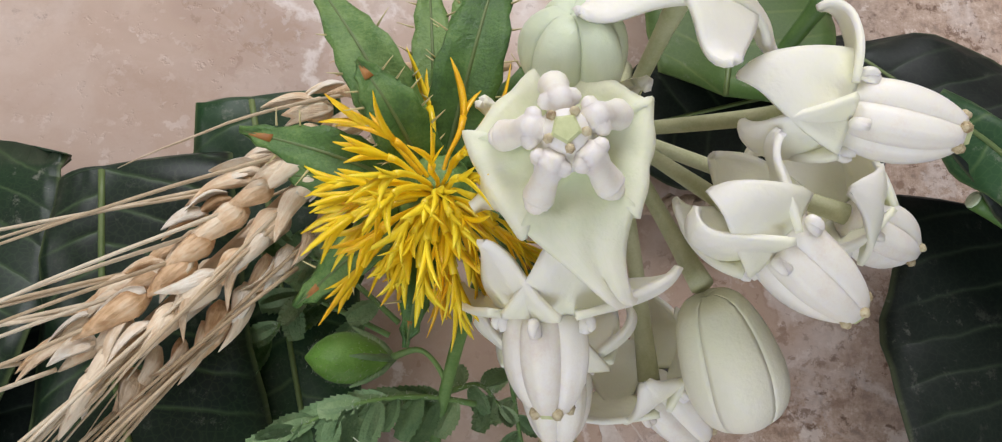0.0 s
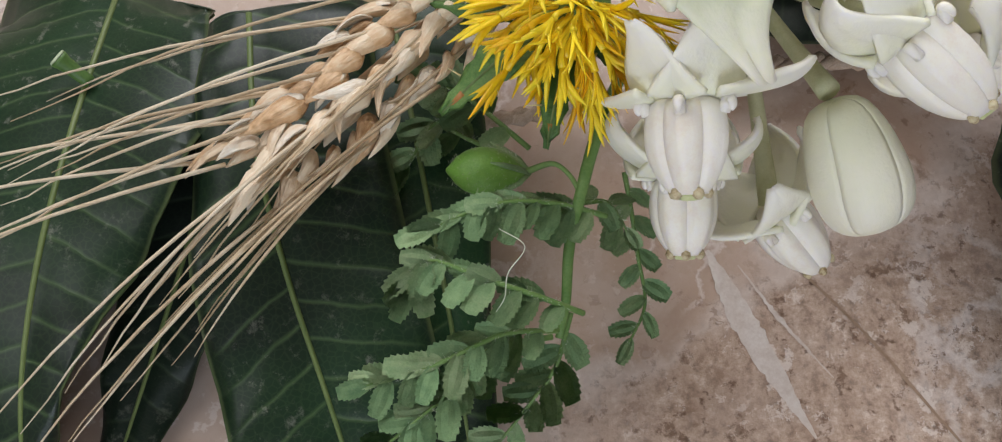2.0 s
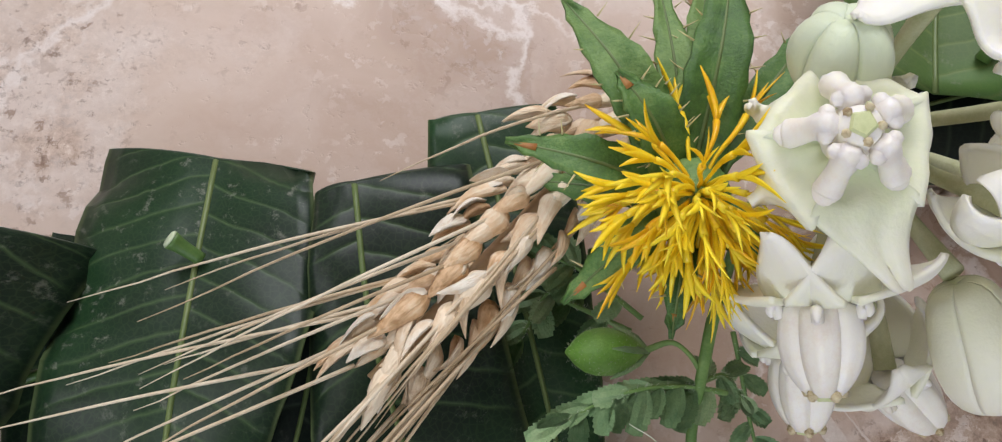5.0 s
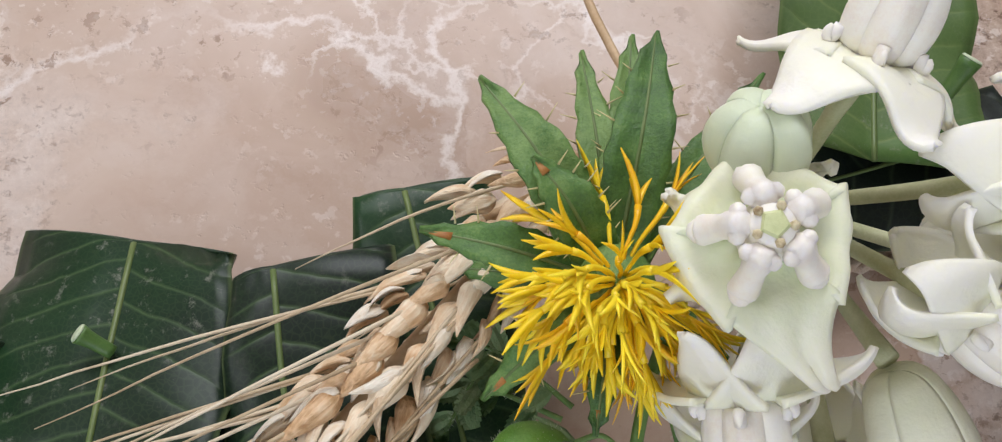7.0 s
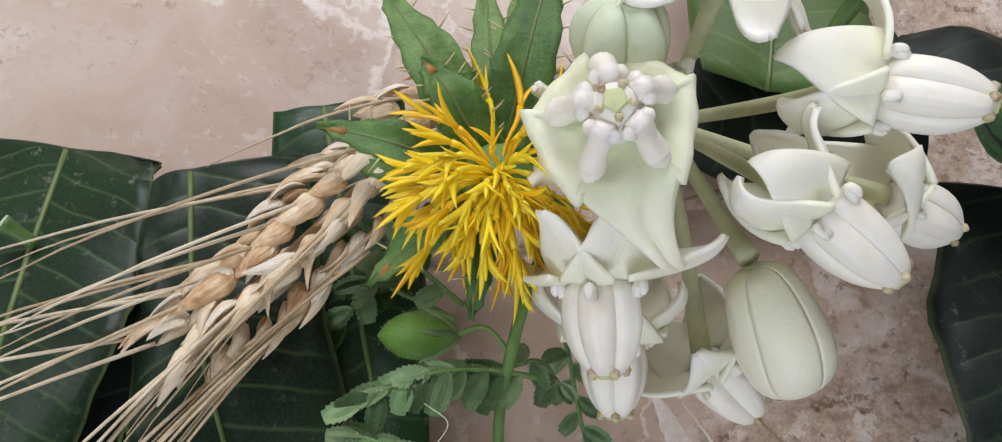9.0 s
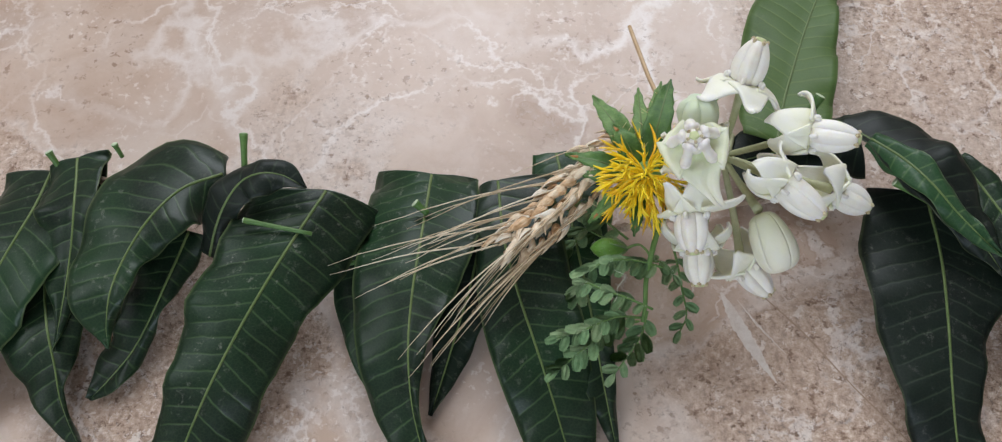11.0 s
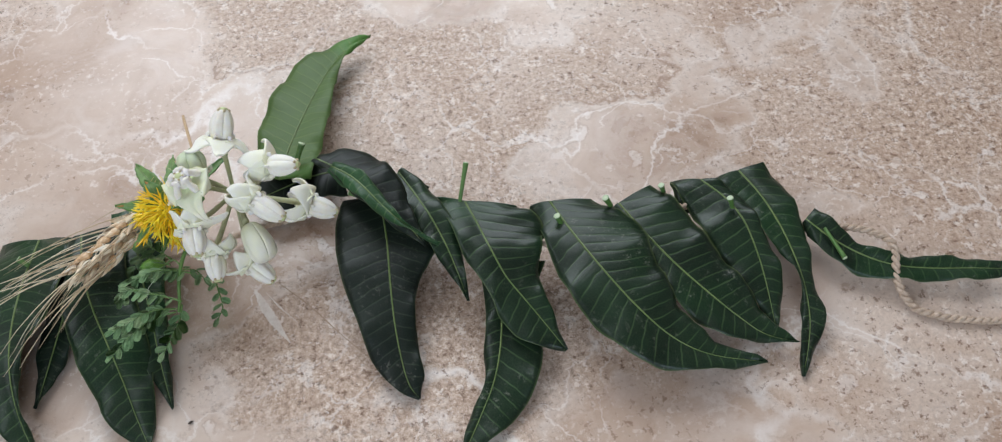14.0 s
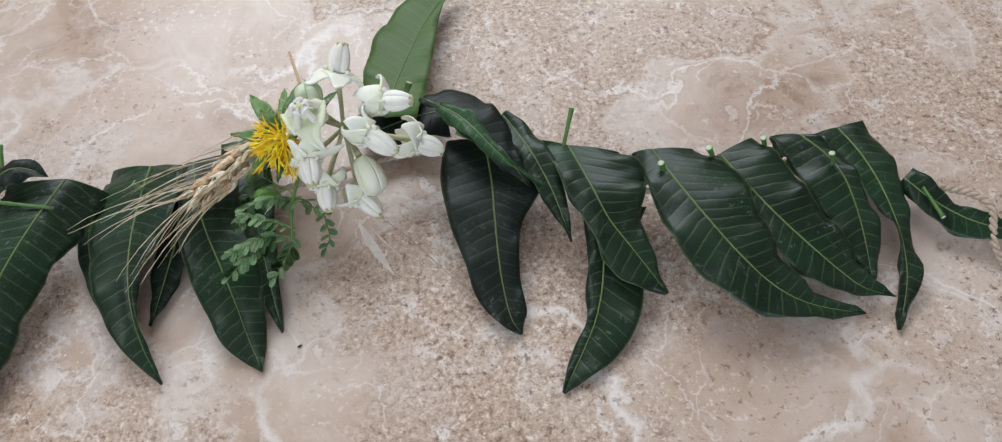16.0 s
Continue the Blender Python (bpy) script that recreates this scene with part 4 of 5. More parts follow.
bm.transform(opened.matrix_basis.inverted())
part("main_stalk", bm, PEDICEL, opened, "thick pale green stalk of the cluster")


# ---- yellow thistle flower ----
HEAD = Vector((0.0048, 0.0555, 0.0610))
thistle = thing("thistle_flower", "yellow thistle-like flower head with spiny green bracts", "flower", at=HEAD)
bm = bmesh.new()
axis = Vector((0.02, -0.30, 0.95)).normalized()
tube(bm, [axis * t for t in (-0.012, -0.009, -0.004, 0.001, 0.004, 0.005)], (0.003, 0.0065, 0.0082, 0.0074, 0.004, 0.001), 14)
part("receptacle", bm, BRACT, thistle, "green flower head base")


def floret_mesh(rng):
    """A slender tube that splits into narrow lobes; it points up +z and droops to +x."""
    bm = bmesh.new()
    length, droop = rng.uniform(0.010, 0.0140), rng.uniform(0.02, 0.38)
    path = [(droop * length * t * t, 0.0004 * math.sin(6 * t), length * t * (1 - 0.2 * droop * t)) for t in np.linspace(0, 1, 7)]
    tube(bm, path, (0.00042, 0.00045, 0.00055, 0.0008), 6)
    end, d = Vector(path[-1]), (Vector(path[-1]) - Vector(path[-2])).normalized()
    side = d.orthogonal().normalized()
    turn = rng.uniform(0, 6.28)
    for k in range(rng.choice((3, 4, 5))):
        a = turn + k * 1.3
        out = (Matrix.Rotation(a, 3, d) @ side)
        ll, open_ = rng.uniform(0.0065, 0.0110), rng.uniform(0.12, 0.60)
        pts = [end - d * 0.0006 + (d * t + out * open_ * t * t + Vector((0.25 * t * t * droop, 0, 0))) * ll for t in np.linspace(0, 1, 6)]
        tube(bm, pts, (0.00045, 0.00076, 0.00080, 0.0006, 0.00010), 5, flat=0.34)
    for f in bm.faces:
        f.smooth = True
    me = bpy.data.meshes.new("floret")
    bm.to_mesh(me)
    bm.free()
    me.materials.append(FLORET)
    return me


rng = random.Random(5)
FLORETS = [floret_mesh(rng) for _ in range(14)]
ax_turn = axis.to_track_quat("Z", "Y").to_matrix()
for k in range(100):
    f = (k + 0.5) / 100
    tilt, az = math.acos(1 - 1.12 * f) + rng.uniform(-0.1, 0.1), k * 2.39996 + rng.uniform(-0.2, 0.2)
    local = Vector((math.sin(tilt) * math.cos(az), math.sin(tilt) * math.sin(az), math.cos(tilt)))
    d = ax_turn @ local
    end = HEAD + d * 0.022
    if (d.y > 0.30 and rng.random() < 0.70) or (end.x > 0.017 and end.y > 0.048):
        continue
    ob = new("floret", FLORETS[k % len(FLORETS)])
    ob.parent = thistle
    turn = d.to_track_quat("Z", "X")
    down = turn.inverted() @ Vector((0, -0.5, -0.6))
    ob.matrix_basis = Matrix.LocRotScale(axis * 0.002 + d * 0.003, turn @ Matrix.Rotation(math.atan2(down.y, down.x) + rng.uniform(-0.5, 0.5), 3, "Z").to_quaternion(), Vector((1, 1, rng.uniform(0.78, 1.24))))


def bract(tip, width, spines, rusty, lift=0.004, fold=0.25):
    """A leathery pointed bract with spines along its edges."""
    a, b = axis * -0.004 + (Vector(tip) - HEAD).normalized() * 0.004, Vector(tip) - HEAD
    mid = (a + b) / 2 + Vector((0, 0, lift))
    st = spline([a, mid, b], 17)
    bm, lines = bmesh.new(), []
    across = []
    for i in range(17):
        s = i / 16
        d = Vector(st[min(i + 1, 16)] - st[max(i - 1, 0)]).normalized()
        side = d.cross(Vector((0, 0, 1))).normalized()
        up = side.cross(d)
        w = width / 2 * (math.sin(math.pi * (0.16 + 0.84 * s) ** 0.85) ** 0.8) + 0.0002
        across.append((Vector(st[i]), side, up, w, d))
        lines.append([bm.verts.new(Vector(st[i]) + side * w * v + up * (fold * w * abs(v) - 0.0009 * math.cos(14 * s + 2 * v) * v * v) + side * (0.0004 * v * math.sin(38 * s) * (abs(v) > 0.9))) for v in (-1, -0.66, -0.33, 0, 0.33, 0.66, 1)])
    skin(bm, lines)
    ob = thicken(part("bract", bm, BRACT, thistle, "spiny-edged green bract"), 0.0007)
    bm = bmesh.new()
    tube(bm, [p + up * 0.0003 for p, side, up, w, d in across], (0.0006, 0.0004, 0.0002), 6)
    part("midrib", bm, RIB, ob, "pale midrib")
    if rusty:
        bm = bmesh.new()
        tube(bm, st[-4:], (width * 0.15, width * 0.09, 0.0002), 6, flat=0.6)
        part("tip", bm, RUST, ob, "dry rusty brown tip")
    for k in range(spines):
        p, side, up, w, d = across[min(2 + (k * 13) // max(spines, 1), 15)]
        sgn = 1 if k % 2 else -1
        bm = bmesh.new()
        foot = p + side * w * sgn * 0.98 + up * fold * w
        tube(bm, [foot, foot + (side * sgn + d * 0.35 + up * rng.uniform(0, 0.8)).normalized() * rng.uniform(0.0018, 0.0042)], (0.00026, 0.00006), 5)
        part("spine", bm, SPINE, ob)


for tip, width, spines, rusty, lift in (
    ((-0.0206, 0.0993, 0.0627), 0.0120, 8, 0, 0.006),
    ((0.0019, 0.1095, 0.0550), 0.0085, 12, 0, 0.004),
    ((0.0133, 0.1134, 0.0550), 0.0095, 10, 0, 0.003),
    ((0.0176, 0.1111, 0.0600), 0.0125, 12, 0, 0.007),
    ((-0.0330, 0.0675, 0.0600), 0.0098, 10, 1, 0.003),
    ((-0.0263, 0.0626, 0.0500), 0.0085, 6, 0, 0.000),
    ((-0.0214, 0.0353, 0.0520), 0.0085, 6, 1, 0.004),
    ((-0.0004, 0.0275, 0.0545), 0.0065, 4, 1, 0.002),
    ((0.0251, 0.0406, 0.0600), 0.0090, 6, 1, -0.002),
    ((0.0408, 0.1030, 0.0560), 0.0080, 8, 0, 0.002),
    ((-0.0110, 0.0784, 0.0700), 0.0105, 12, 1, 0.004),
):
    bract(tip, width, spines, rusty, lift)
bm = bmesh.new()
tube(bm, spline([axis * -0.011, (0.006, 0.010, -0.018), (0.012, 0.030, -0.028)], 10), (0.0022, 0.0020), 10)
part("stalk", bm, VINE, thistle)


# ---- wheat ----
def husk_mesh(rng, name, material, length, width, hollow):
    """A boat-shaped chaff scale that points up +z, drawn out to a point, keeled along its back (+x) and hollow in front."""
    bm, rows = bmesh.new(), []
    lean = rng.uniform(-0.0006, 0.0006)
    for i in range(12):
        s = i / 11
        w = width / 2 * min(1.0, (s * 3.2 + 0.22)) ** 0.7 * (1 - s**1.5) ** 0.9 * 1.05 + 0.00012
        row = []
        for k in range(12):
            a = k * math.tau / 12
            c = math.cos(a)
            depth = (0.66 if c > 0 else 0.60 * (1 - hollow)) * (1.22 if k == 0 else 1.0)
            row.append(bm.verts.new((c * w * depth + 0.0011 * math.sin(math.pi * s) - 0.0010 * s * s, math.sin(a) * w + lean * s * s * 2, length * s)))
        rows.append(row)
    skin(bm, rows, True)
    bm.faces.new(rows[0][::-1])
    bm.faces.new(rows[-1])
    for f in bm.faces:
        f.smooth = True
    me = bpy.data.meshes.new(name)
    bm.to_mesh(me)
    bm.free()
    me.materials.append(material)
    return me


rng = random.Random(8)
HUSKS = [husk_mesh(rng, "husk", HUSK, rng.uniform(0.0100, 0.0135), rng.uniform(0.0048, 0.0062), 0.2) for _ in range(9)]
GLUMES = [husk_mesh(rng, "glume", GLUME, rng.uniform(0.0095, 0.0125), rng.uniform(0.0045, 0.0060), 1.2) for _ in range(6)]


def wheat_ear(top, bottom, nodes, awn_len, label, straw, fan=1.0):
    top, bottom = Vector(top), Vector(bottom)
    ear = thing("wheat_ear", label, "wheat ear", "wheat ears of the bouquet", at=top)
    way = (bottom - top).normalized()
    length = (bottom - top).length
    left = Vector((way.y, -way.x, 0)).normalized()  # towards the leaves
    up = left.cross(way).normalized()
    if up.z < 0:
        up = -up
    bm = bmesh.new()
    tube(bm, [way * (length * t) for t in np.linspace(-0.05, 0.95, 8)], (0.0018, 0.0012), 8)
    part("rachis", bm, STRAW, ear)
    for i in range(nodes):
        s = i / (nodes - 1)
        girth = 0.0084 * (0.75 + 0.6 * s - 0.75 * s * s)
        for col, (off, hgt, splay) in enumerate(((-1.0, 0.0005, -0.42), (-0.38, 0.0042, -0.18), (0.38, 0.0046, 0.18), (1.0, 0.0005, 0.42), (0.0, -0.004, 0.0))):
            shift = (0.5 if col % 2 else 0.0) / nodes
            at = way * (length * (s * 0.86 + shift - 0.03)) + left * (off * girth + rng.uniform(-0.0009, 0.0009)) + up * (hgt + rng.uniform(-0.0006, 0.0008)) + way * rng.uniform(-0.0014, 0.0014)
            d = (way + left * (splay + rng.uniform(-0.20, 0.20)) + up * (0.16 if hgt > 0.002 else -0.05) + up * rng.uniform(-0.08, 0.16)).normalized()
            ob = new("husk", HUSKS[rng.randrange(9)])
            ob.parent = ear
            face = up if hgt > 0.002 else (left * off + up * 0.4)
            x = (face - d * face.dot(d)).normalized()
            y = d.cross(x)
            m = Matrix((x, y, d)).transposed().to_4x4()
            ob.matrix_basis = Matrix.Translation(at) @ m @ pose(0, 0, 0, 0, 0, rng.uniform(-25, 25)) @ Matrix.Diagonal((*[rng.uniform(0.78, 1.18)] * 3, 1))
            if rng.random() < 0.75 and col != 4:
                glume = new("glume", GLUMES[rng.randrange(6)])
                glume.parent = ear
                glume["label"] = "thin papery pale glume"
                glume.matrix_basis = Matrix.Translation(at + up * 0.0012 + left * off * 0.0010) @ m @ pose(0, 0, 0, rng.uniform(-22, 22), rng.uniform(-24, 8), rng.uniform(-60, 60)) @ Matrix.Diagonal((0.8, rng.uniform(0.8, 1.1), rng.uniform(0.75, 1.05), 1))
            if col == 4 or rng.random() < (0.40 if fan > 0.5 else 0.70):
                continue
            # its awn: straight at first, then swept outwards and down to the floor
            n = rng.uniform(0.55, 1.15) * awn_len
            out = left * (off * rng.uniform(0.10, 0.60) + 0.30) if off > 0 else left * rng.uniform(-0.22, 0.10)
            foot = at + d * 0.0085
            pts = []
            for t in np.linspace(0, 1, 12):
                q = foot + (d if off > 0 and fan > 0.5 else way) * (n * t * 0.35) + (way + out * fan).normalized() * (n * 0.65 * t) + left * (0.10 * fan * n * t * t * (1 if off > 0 else 0.15)) + up * (0.07 * n * math.sin(math.pi * t) - 0.16 * n * t * t * rng.uniform(0.9, 1.1))
                q.z = max(q.z, 0.002 - top.z)
                pts.append(q)
            bm = bmesh.new()
            tube(bm, pts, (0.00050, 0.00042, 0.00034, 0.00024, 0.00010), 5)
            part("awn", bm, AWN, ear)
    bm = bmesh.new()
    tube(bm, spline([Vector(p) - top for p in straw], 12), (0.0013, 0.0011), 8)
    part("straw", bm, STRAW, ear, "dry brown straw")
    return ear


wheat_ear((-0.0165, 0.0690, 0.0440), (-0.0625, 0.0185, 0.0465), 12, 0.078, "ripe golden wheat ear with long dry awns", [(-0.0160, 0.0695, 0.044), (0.000, 0.078, 0.042), (0.0165, 0.1027, 0.0400), (0.0102, 0.1254, 0.0370), (0.0027, 0.1537, 0.0340), (-0.0006, 0.1671, 0.0320)])
wheat_ear((0.0030, 0.0880, 0.0360), (-0.0210, 0.0765, 0.0390), 4, 0.055, "second wheat ear half hidden behind the bracts", [(0.0030, 0.0900, 0.036), (0.012, 0.094, 0.034), (0.022, 0.098, 0.032)], 0.2)


# ---- chickpea sprig ----
def leaflet_mesh(rng, length, width):
    """A small wedge-shaped leaflet, folded along its middle, with saw teeth round its outer half; it points along +x."""
    bm = bmesh.new()
    n, mid, inner, outer = 15, [], ([], []), ([], [])
    cup = rng.uniform(0.15, 0.5)
    for i in range(n):
        s = i / (n - 1)
        mid.append(bm.verts.new((length * s, 0, 0.0007 * math.sin(math.pi * s))))
    for sgn in (0, 1):
        for i in range(n):
            s = i / (n - 1)
            w = width / 2 * (math.sin(math.pi * min(0.05 + 0.80 * s**0.85, 1)) ** 0.75) * (1 if s < 0.9 else 1 - (s - 0.9) * 4)
            tooth = (0.00030 if i % 2 else -0.00004) * (s > 0.22)
            y = 1 if sgn else -1
            inner[sgn].append(bm.verts.new((length * s, w * 0.55 * y, cup * w * 0.4)))
            outer[sgn].append(bm.verts.new((length * s + tooth * 1.3, (w + tooth) * y, cup * w)))
        for rows in ((mid, inner[sgn]), (inner[sgn], outer[sgn])):
            for i in range(n - 1):
                q = (rows[0][i], rows[0][i + 1], rows[1][i + 1], rows[1][i])
                bm.faces.new(q if sgn == 0 else q[::-1])
    bmesh.ops.solidify(bm, geom=bm.faces[:], thickness=0.00022)
    bmesh.ops.recalc_face_normals(bm, faces=bm.faces)
    me = bpy.data.meshes.new("leaflet")
    bm.to_mesh(me)
    bm.free()
    me.materials.append(LEAFLET)
    return me


rng = random.Random(21)
LEAFLETS = [leaflet_mesh(rng, rng.uniform(0.0076, 0.0094), rng.uniform(0.0042, 0.0052)) for _ in range(6)]
sprig = thing("chickpea_sprig", "green chickpea sprig with a plump pod and toothed leaflets", "plant sprig", at=(0.008, 0.0226, 0.044))
SP = sprig.location.copy()


def compound_leaf(path, pairs, hang=0.5, size=1.0):
    pts = spline([Vector(p) - SP for p in path], 25)
    bm = bmesh.new()
    tube(bm, pts, (0.00065, 0.0005, 0.0003), 6)
    stalk = part("leaf_stalk", bm, VINE, sprig)
    bm = bmesh.new()
    for k in range(110):
        i = rng.randrange(2, 24)
        way = Vector((rng.uniform(-1, 1), rng.uniform(-1, 1), rng.uniform(-0.3, 1))).normalized()
        foot = Vector(pts[i]) + Vector(pts[i] - pts[i - 1]) * rng.random()
        tube(bm, [foot, foot + way * rng.uniform(0.0009, 0.0017)], (0.00006, 0.00002), 3)
    part("hair", bm, FUZZ, stalk, "short pale fuzz")["kind"] = "stuff"
    for k in range(pairs * 2 + 1):
        s = 0.16 + 0.84 * k / (pairs * 2)
        i = min(int(s * 24), 23)
        d = Vector(pts[i + 1] - pts[i]).normalized()
        side = d.cross(Vector((0, 0, 1))).normalized() * (1 if k % 2 else -1)
        if k == pairs * 2:
            x = d
        else:
            x = (d * 0.45 + side * 0.6 + Vector((-0.1, -hang * 0.8, rng.uniform(-0.2, 0.15)))).normalized()
        z = Vector((rng.uniform(-0.45, 0.35), rng.uniform(-0.4, 0.2), 1))
        z = (z - x * z.dot(x)).normalized()
        m = Matrix((x, z.cross(x), z)).transposed().to_4x4()
        ob = new("leaflet", LEAFLETS[k % 6])
        ob.parent = stalk
        ob.matrix_basis = Matrix.Translation(Vector(pts[i])) @ m @ Matrix.Diagonal((*[size * rng.uniform(0.85, 1.1) * (1 - 0.25 * max(0, s - 0.6))] * 3, 1))


bm = bmesh.new()
tube(bm, spline([Vector(p) - SP for p in ((0.024, 0.062, 0.040), (0.0164, 0.0481, 0.045), (0.011, 0.0341, 0.045), (0.008, 0.0226, 0.044), (0.0059, 0.0119, 0.040), (0.0056, 0.0012, 0.036), (0.0045, -0.006, 0.033))], 24), (0.0013, 0.0014, 0.0012, 0.0009), 9)
part("stem", bm, VINE, sprig, "fuzzy green stem")
for path, pairs, hang, size in (
    (((0.0138, 0.0188, 0.040), (0.0026, 0.0195, 0.045), (-0.0101, 0.0173, 0.050), (-0.0234, 0.0113, 0.050)), 8, 0.75, 1.0),
    (((0.0087, -0.0022, 0.040), (-0.0015, -0.0002, 0.046), (-0.0124, 0.0021, 0.050), (-0.0230, 0.0047, 0.052), (-0.0264, -0.0010, 0.050)), 8, 0.7, 1.0),
    (((0.0040, -0.0050, 0.036), (-0.0079, -0.0074, 0.042), (-0.0211, -0.0141, 0.044), (-0.0350, -0.0179, 0.040)), 8, 0.5, 1.0),
    (((0.0030, -0.0060, 0.034), (-0.0108, -0.0095, 0.036), (-0.0169, -0.0177, 0.040), (-0.0251, -0.0249, 0.040), (-0.0357, -0.0335, 0.036)), 8, 0.4, 1.0),
    (((0.0069, -0.0008, 0.034), (0.0040, -0.0116, 0.030), (-0.0012, -0.0191, 0.026), (-0.0088, -0.0287, 0.020)), 5, 0.15, 1.0),
    (((0.0210, 0.0350, 0.024), (0.0231, 0.0272, 0.020), (0.0252, 0.0169, 0.016), (0.0273, 0.0064, 0.012), (0.0234, -0.0029, 0.010)), 5, 0.1, 0.9),
    (((-0.0020, 0.0360, 0.034), (-0.0134, 0.0458, 0.034), (-0.0196, 0.0488, 0.036), (-0.0257, 0.0502, 0.036)), 4, 0.4, 1.05),
    (((-0.0040, 0.0340, 0.030), (-0.0178, 0.0406, 0.030), (-0.0232, 0.0421, 0.032), (-0.0295, 0.0312, 0.030)), 4, 0.4, 1.05),
    (((0.0085, 0.0210, 0.042), (0.0150, 0.0230, 0.036), (0.0200, 0.0190, 0.030)), 2, 0.2, 1.0),
):
    compound_leaf(path, pairs, hang, size)

# the pod, with its sepals, hairs and stalk
a, b = Vector((-0.0036, 0.0274, 0.0415)) - SP, Vector((-0.0202, 0.0273, 0.0415)) - SP
bm = bmesh.new()
tube(bm, [a + (b - a) * t for t in np.linspace(0, 1, 17)], (0.0009, 0.0030, 0.0043, 0.0050, 0.0052, 0.0050, 0.0043, 0.0028, 0.0003), 20)
pod = part("pod", bm, POD, sprig, "plump glossy green chickpea pod")
bm = bmesh.new()
for k in range(260):
    t, ang = rng.uniform(0.08, 0.97), rng.uniform(0, math.tau)
    r = 0.0051 * math.sin(math.pi * (0.1 + 0.86 * t)) ** 0.75
    out = Vector((0, math.cos(ang), math.sin(ang)))
    foot = a + (b - a) * t + out * r * 0.97
    tube(bm, [foot, foot + (out + Vector((rng.uniform(-0.6, 0.2), 0, 0))) * rng.uniform(0.0005, 0.0009)], (0.00005, 0.00002), 3)
part("hair", bm, FUZZ, pod, "short pale fuzz")["kind"] = "stuff"
for k in range(5):
    ang = k * math.tau / 5 + 0.4
    out = Vector((0, math.cos(ang), math.sin(ang)))
    bm = bmesh.new()
    tube(bm, [a + Vector((0.001, 0, 0)), a + out * 0.0026 + Vector((-0.0015, 0, 0)), a + out * 0.0046 + Vector((-0.0045, 0, 0)), a + out * 0.0062 + Vector((-0.0075, 0, 0))], (0.0007, 0.0010, 0.0008, 0.0002), 6, flat=0.4)
    part("sepal", bm, LEAFLET, pod)
bm = bmesh.new()
tube(bm, spline([a, Vector((0.002, 0.0290, 0.043)) - SP, Vector((0.0055, 0.0263, 0.044)) - SP, Vector((0.008, 0.0219, 0.044)) - SP], 14), (0.0008, 0.0005, 0.0006), 7)
part("pod_stalk", bm, VINE, sprig)


# ---- string ----
def jute(path, label, steps, radius=0.0026):
    """Two-ply twisted string: two fibrous strands wound round each other."""
    pts = spline(path, steps)
    ob = thing("jute_string", label, "string", "jute string of the garland", at=pts[0])
    rng = random.Random(steps)
    for ply in range(2):
        bm, line, run = bmesh.new(), [], 0.0
        for i in range(steps):
            d = Vector(pts[min(i + 1, steps - 1)] - pts[max(i - 1, 0)]).normalized()
            side = d.cross(Vector((0, 0, 1))).normalized()
            up = side.cross(d)
            if i:
                run += float(np.linalg.norm(pts[i] - pts[i - 1]))
            ang = run / 0.011 * math.tau + math.pi * ply
            line.append(Vector(pts[i] - pts[0]) + (side * math.cos(ang) + up * math.sin(ang)) * radius * 0.55)
        tube(bm, line, (radius * 0.62,), 8)
        strand = part("strand", bm, ROPE, ob)
        bm = bmesh.new()
        for k in range(steps // 2):
            i = rng.randrange(1, steps - 3)
            foot = line[i] + Vector((rng.uniform(-1, 1), rng.uniform(-1, 1), rng.uniform(0, 1))) * radius * 0.5
            d = (line[i + 2] - line[i]).normalized()
            tube(bm, [foot, foot + d * 0.002 + Vector((rng.uniform(-1, 1), rng.uniform(-1, 1), rng.uniform(0, 1))) * 0.0012, foot + d * 0.005 + Vector((rng.uniform(-1, 1), rng.uniform(-1, 1), rng.uniform(-0.2, 0.8))) * 0.0024], (0.00012, 0.00006), 3)
        part("fibre", bm, ROPE, strand, "loose frayed fibres")["kind"] = "stuff"


jute([(0.4310, 0.0060, 0.012), (0.4661, -0.0009, 0.013), (0.4833, -0.0104, 0.016), (0.4917, -0.0247, 0.018), (0.4867, -0.0486, 0.012), (0.4939, -0.0656, 0.004), (0.5070, -0.0738, 0.003), (0.5215, -0.0793, 0.003), (0.5600, -0.0860, 0.003), (0.6100, -0.0800, 0.003)], "twisted pale jute string looped over a curled leaf", 150)
jute([(-0.3400, 0.0300, 0.014), (-0.3579, 0.0034, 0.010), (-0.3673, -0.0076, 0.006), (-0.3776, -0.0158, 0.003), (-0.3916, -0.0400, 0.003), (-0.4083, -0.0533, 0.003), (-0.4381, -0.0647, 0.003), (-0.4800, -0.0850, 0.003), (-0.4700, -0.1100, 0.003), (-0.4142, -0.1042, 0.003), (-0.3915, -0.0995, 0.003), (-0.3714, -0.0870, 0.003), (-0.3454, -0.0790, 0.003), (-0.3238, -0.0834, 0.003), (-0.3090, -0.1004, 0.003), (-0.3085, -0.1300, 0.003), (-0.3300, -0.1700, 0.003)], "twisted pale jute string lying loose on the marble", 220)
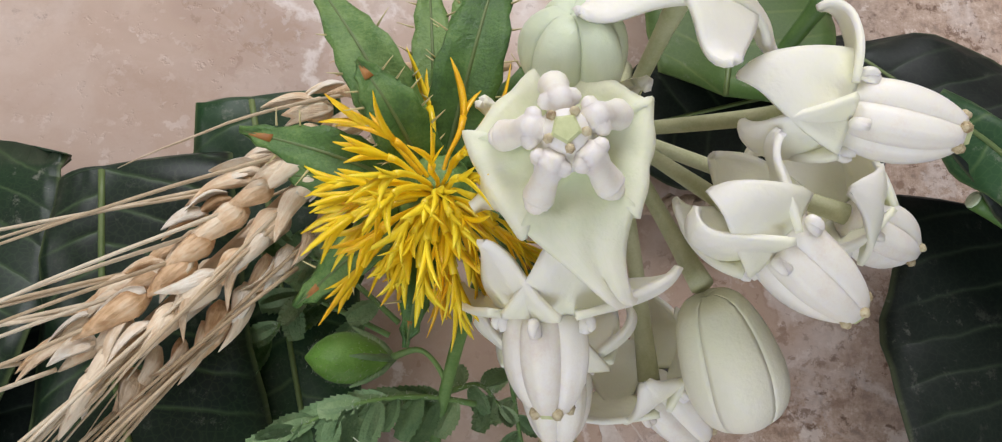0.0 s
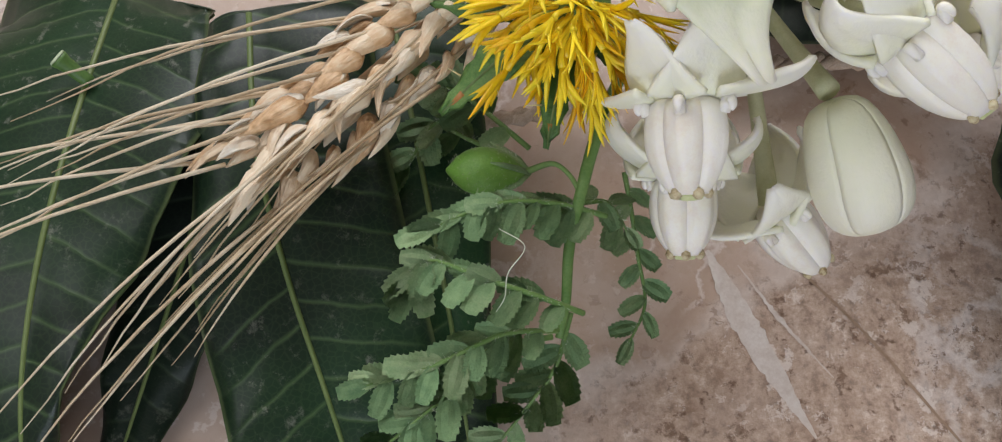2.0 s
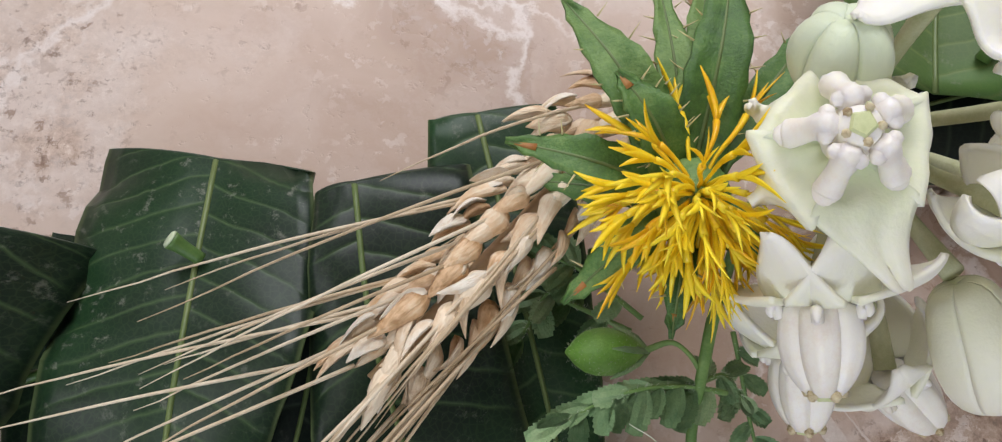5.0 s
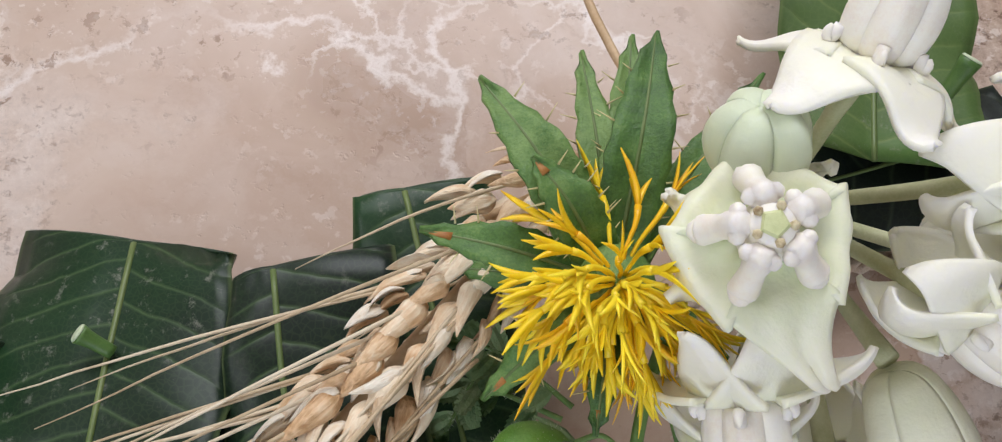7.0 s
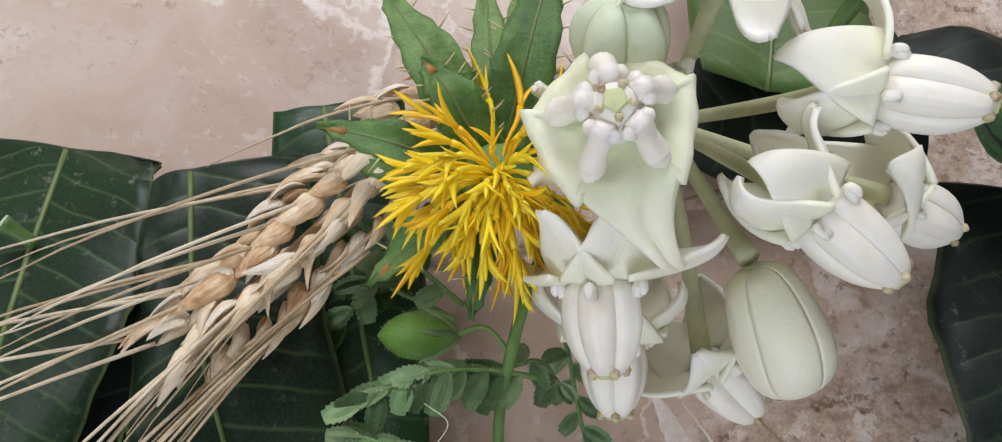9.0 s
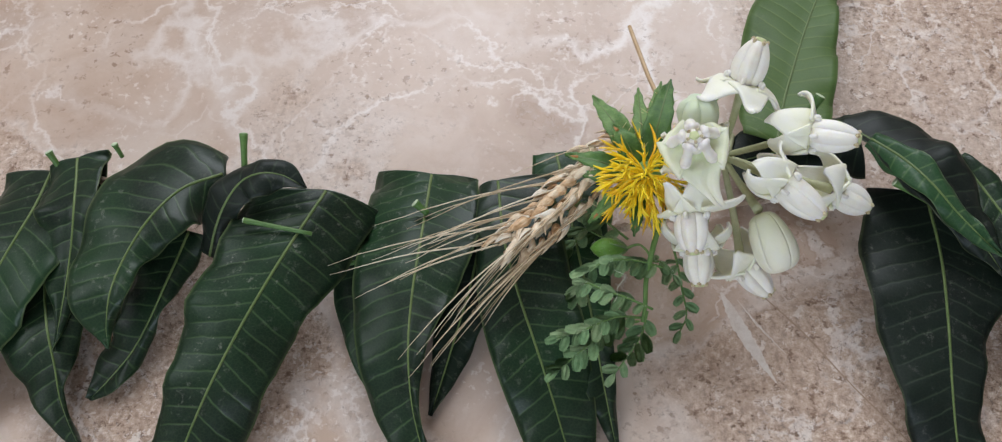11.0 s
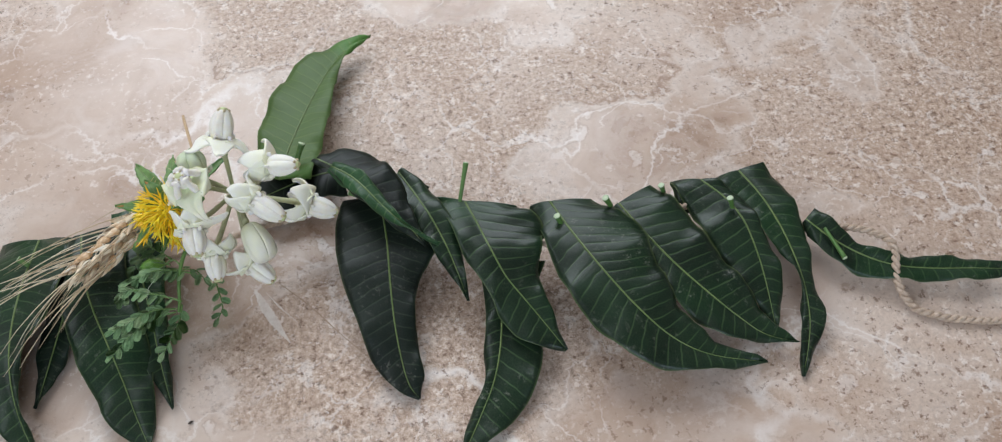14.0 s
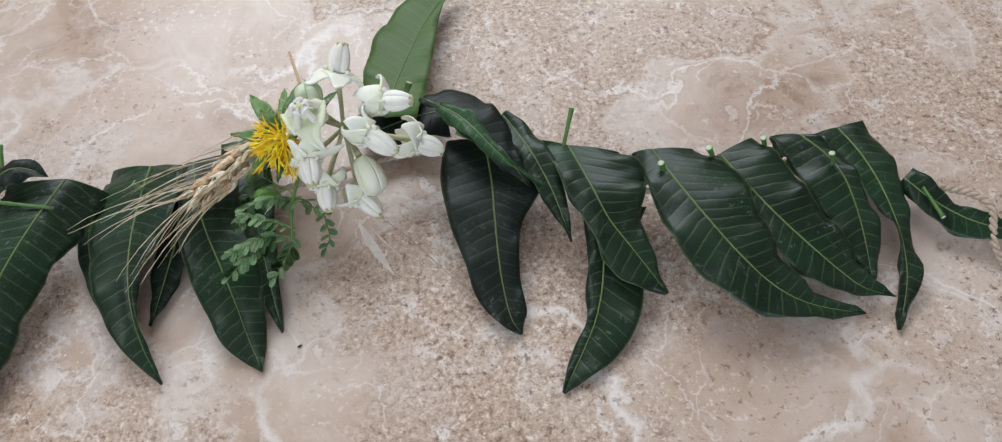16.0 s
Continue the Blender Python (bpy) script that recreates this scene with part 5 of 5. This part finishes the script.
jute([(-0.3400, 0.0300, 0.014), (-0.3080, 0.0640, 0.025), (-0.2400, 0.0600, 0.036), (-0.2000, 0.0520, 0.026), (-0.1600, 0.0500, 0.012), (-0.1100, 0.0600, 0.006), (-0.0200, 0.0520, 0.010), (0.0600, 0.0720, 0.008), (0.1150, 0.0720, 0.014), (0.1500, 0.0560, 0.018), (0.2000, 0.0400, 0.022), (0.2700, 0.0100, 0.022), (0.3400, 0.0260, 0.026), (0.4000, 0.0240, 0.018), (0.4310, 0.0060, 0.012)], "jute string that carries the garland's leaves", 240)


# ---- marks in the marble and small bits ----
VEIN = plain("pale_marble_vein", [(0.3, (0.60, 0.50, 0.43)), (0.55, (0.74, 0.66, 0.60)), (0.75, (0.82, 0.77, 0.72))], 160, 0.35, 0.1)
CRACK = plain("brown_marble_line", [(0.3, (0.30, 0.19, 0.12)), (0.7, (0.46, 0.33, 0.24))], 200, 0.4)
SEED = plain("dark_seed", [(0.3, (0.03, 0.02, 0.015)), (0.7, (0.10, 0.07, 0.05))], 600, 0.6)


def inlay(name, path, widths, material, label, seed, ragged):
    """A thin uneven band that lies in the floor's surface."""
    rng = random.Random(seed)
    pts = spline([(*p, 0.0003) for p in path], 40)
    ws = np.interp(np.linspace(0, 1, 40), np.linspace(0, 1, len(widths)), widths)
    bm, rows = bmesh.new(), []
    for i in range(40):
        d = Vector(pts[min(i + 1, 39)] - pts[max(i - 1, 0)]).normalized()
        side = Vector((-d.y, d.x, 0))
        a, b = (ws[i] * (1 + rng.uniform(-ragged, ragged)) for _ in range(2))
        rows.append([bm.verts.new(Vector(pts[i]) + side * a), bm.verts.new(Vector(pts[i])), bm.verts.new(Vector(pts[i]) - side * b)])
    skin(bm, rows)
    bmesh.ops.recalc_face_normals(bm, faces=bm.faces)
    part(name, bm, material, bpy.data.objects["floor"], label)


inlay("vein", [(0.0463, 0.0237), (0.0525, 0.0095), (0.0602, -0.0053), (0.0703, -0.0227)], (0.0006, 0.0026, 0.0034, 0.0022, 0.0003), VEIN, "pale wedge of marble", 3, 0.16)
inlay("crack", [(0.0600, 0.0290), (0.0673, 0.0219), (0.0860, 0.0022), (0.1047, -0.0214), (0.1276, -0.0479), (0.1420, -0.0660)], (0.0001, 0.0003, 0.0004, 0.0003, 0.0001), CRACK, "thin brown line in the marble", 4, 0.3)
inlay("vein", [(0.0540, 0.0200), (0.0640, 0.0060), (0.0760, -0.0080)], (0.0001, 0.0006, 0.0001), VEIN, "pale wedge of marble", 5, 0.5)

seed = thing("seed", "tiny dark seed husk lying on the marble", "seed", at=(0.0054, -0.0705, 0.0009))
bm = bmesh.new()
tube(bm, spline([(-0.0018, -0.0008, 0), (0, 0.0002, 0.0002), (0.0018, 0.0009, 0)], 8), (0.0002, 0.0008, 0.0009, 0.0006, 0.0001), 8)
part("shell", bm, SEED, seed)

hair = thing("thread", "fine pale thread caught on the chickpea leaves", "thread", at=(-0.0094, 0.0112, 0.054))
bm = bmesh.new()
tube(bm, spline([Vector(p) - hair.location for p in ((-0.0094, 0.0112, 0.0530), (-0.0046, 0.0069, 0.0560), (-0.0077, 0.0016, 0.0560), (-0.0082, -0.0028, 0.0550), (-0.0097, -0.0052, 0.0530))], 24), (0.00009, 0.00012, 0.00007), 5)
part("fibre", bm, FUZZ, hair)
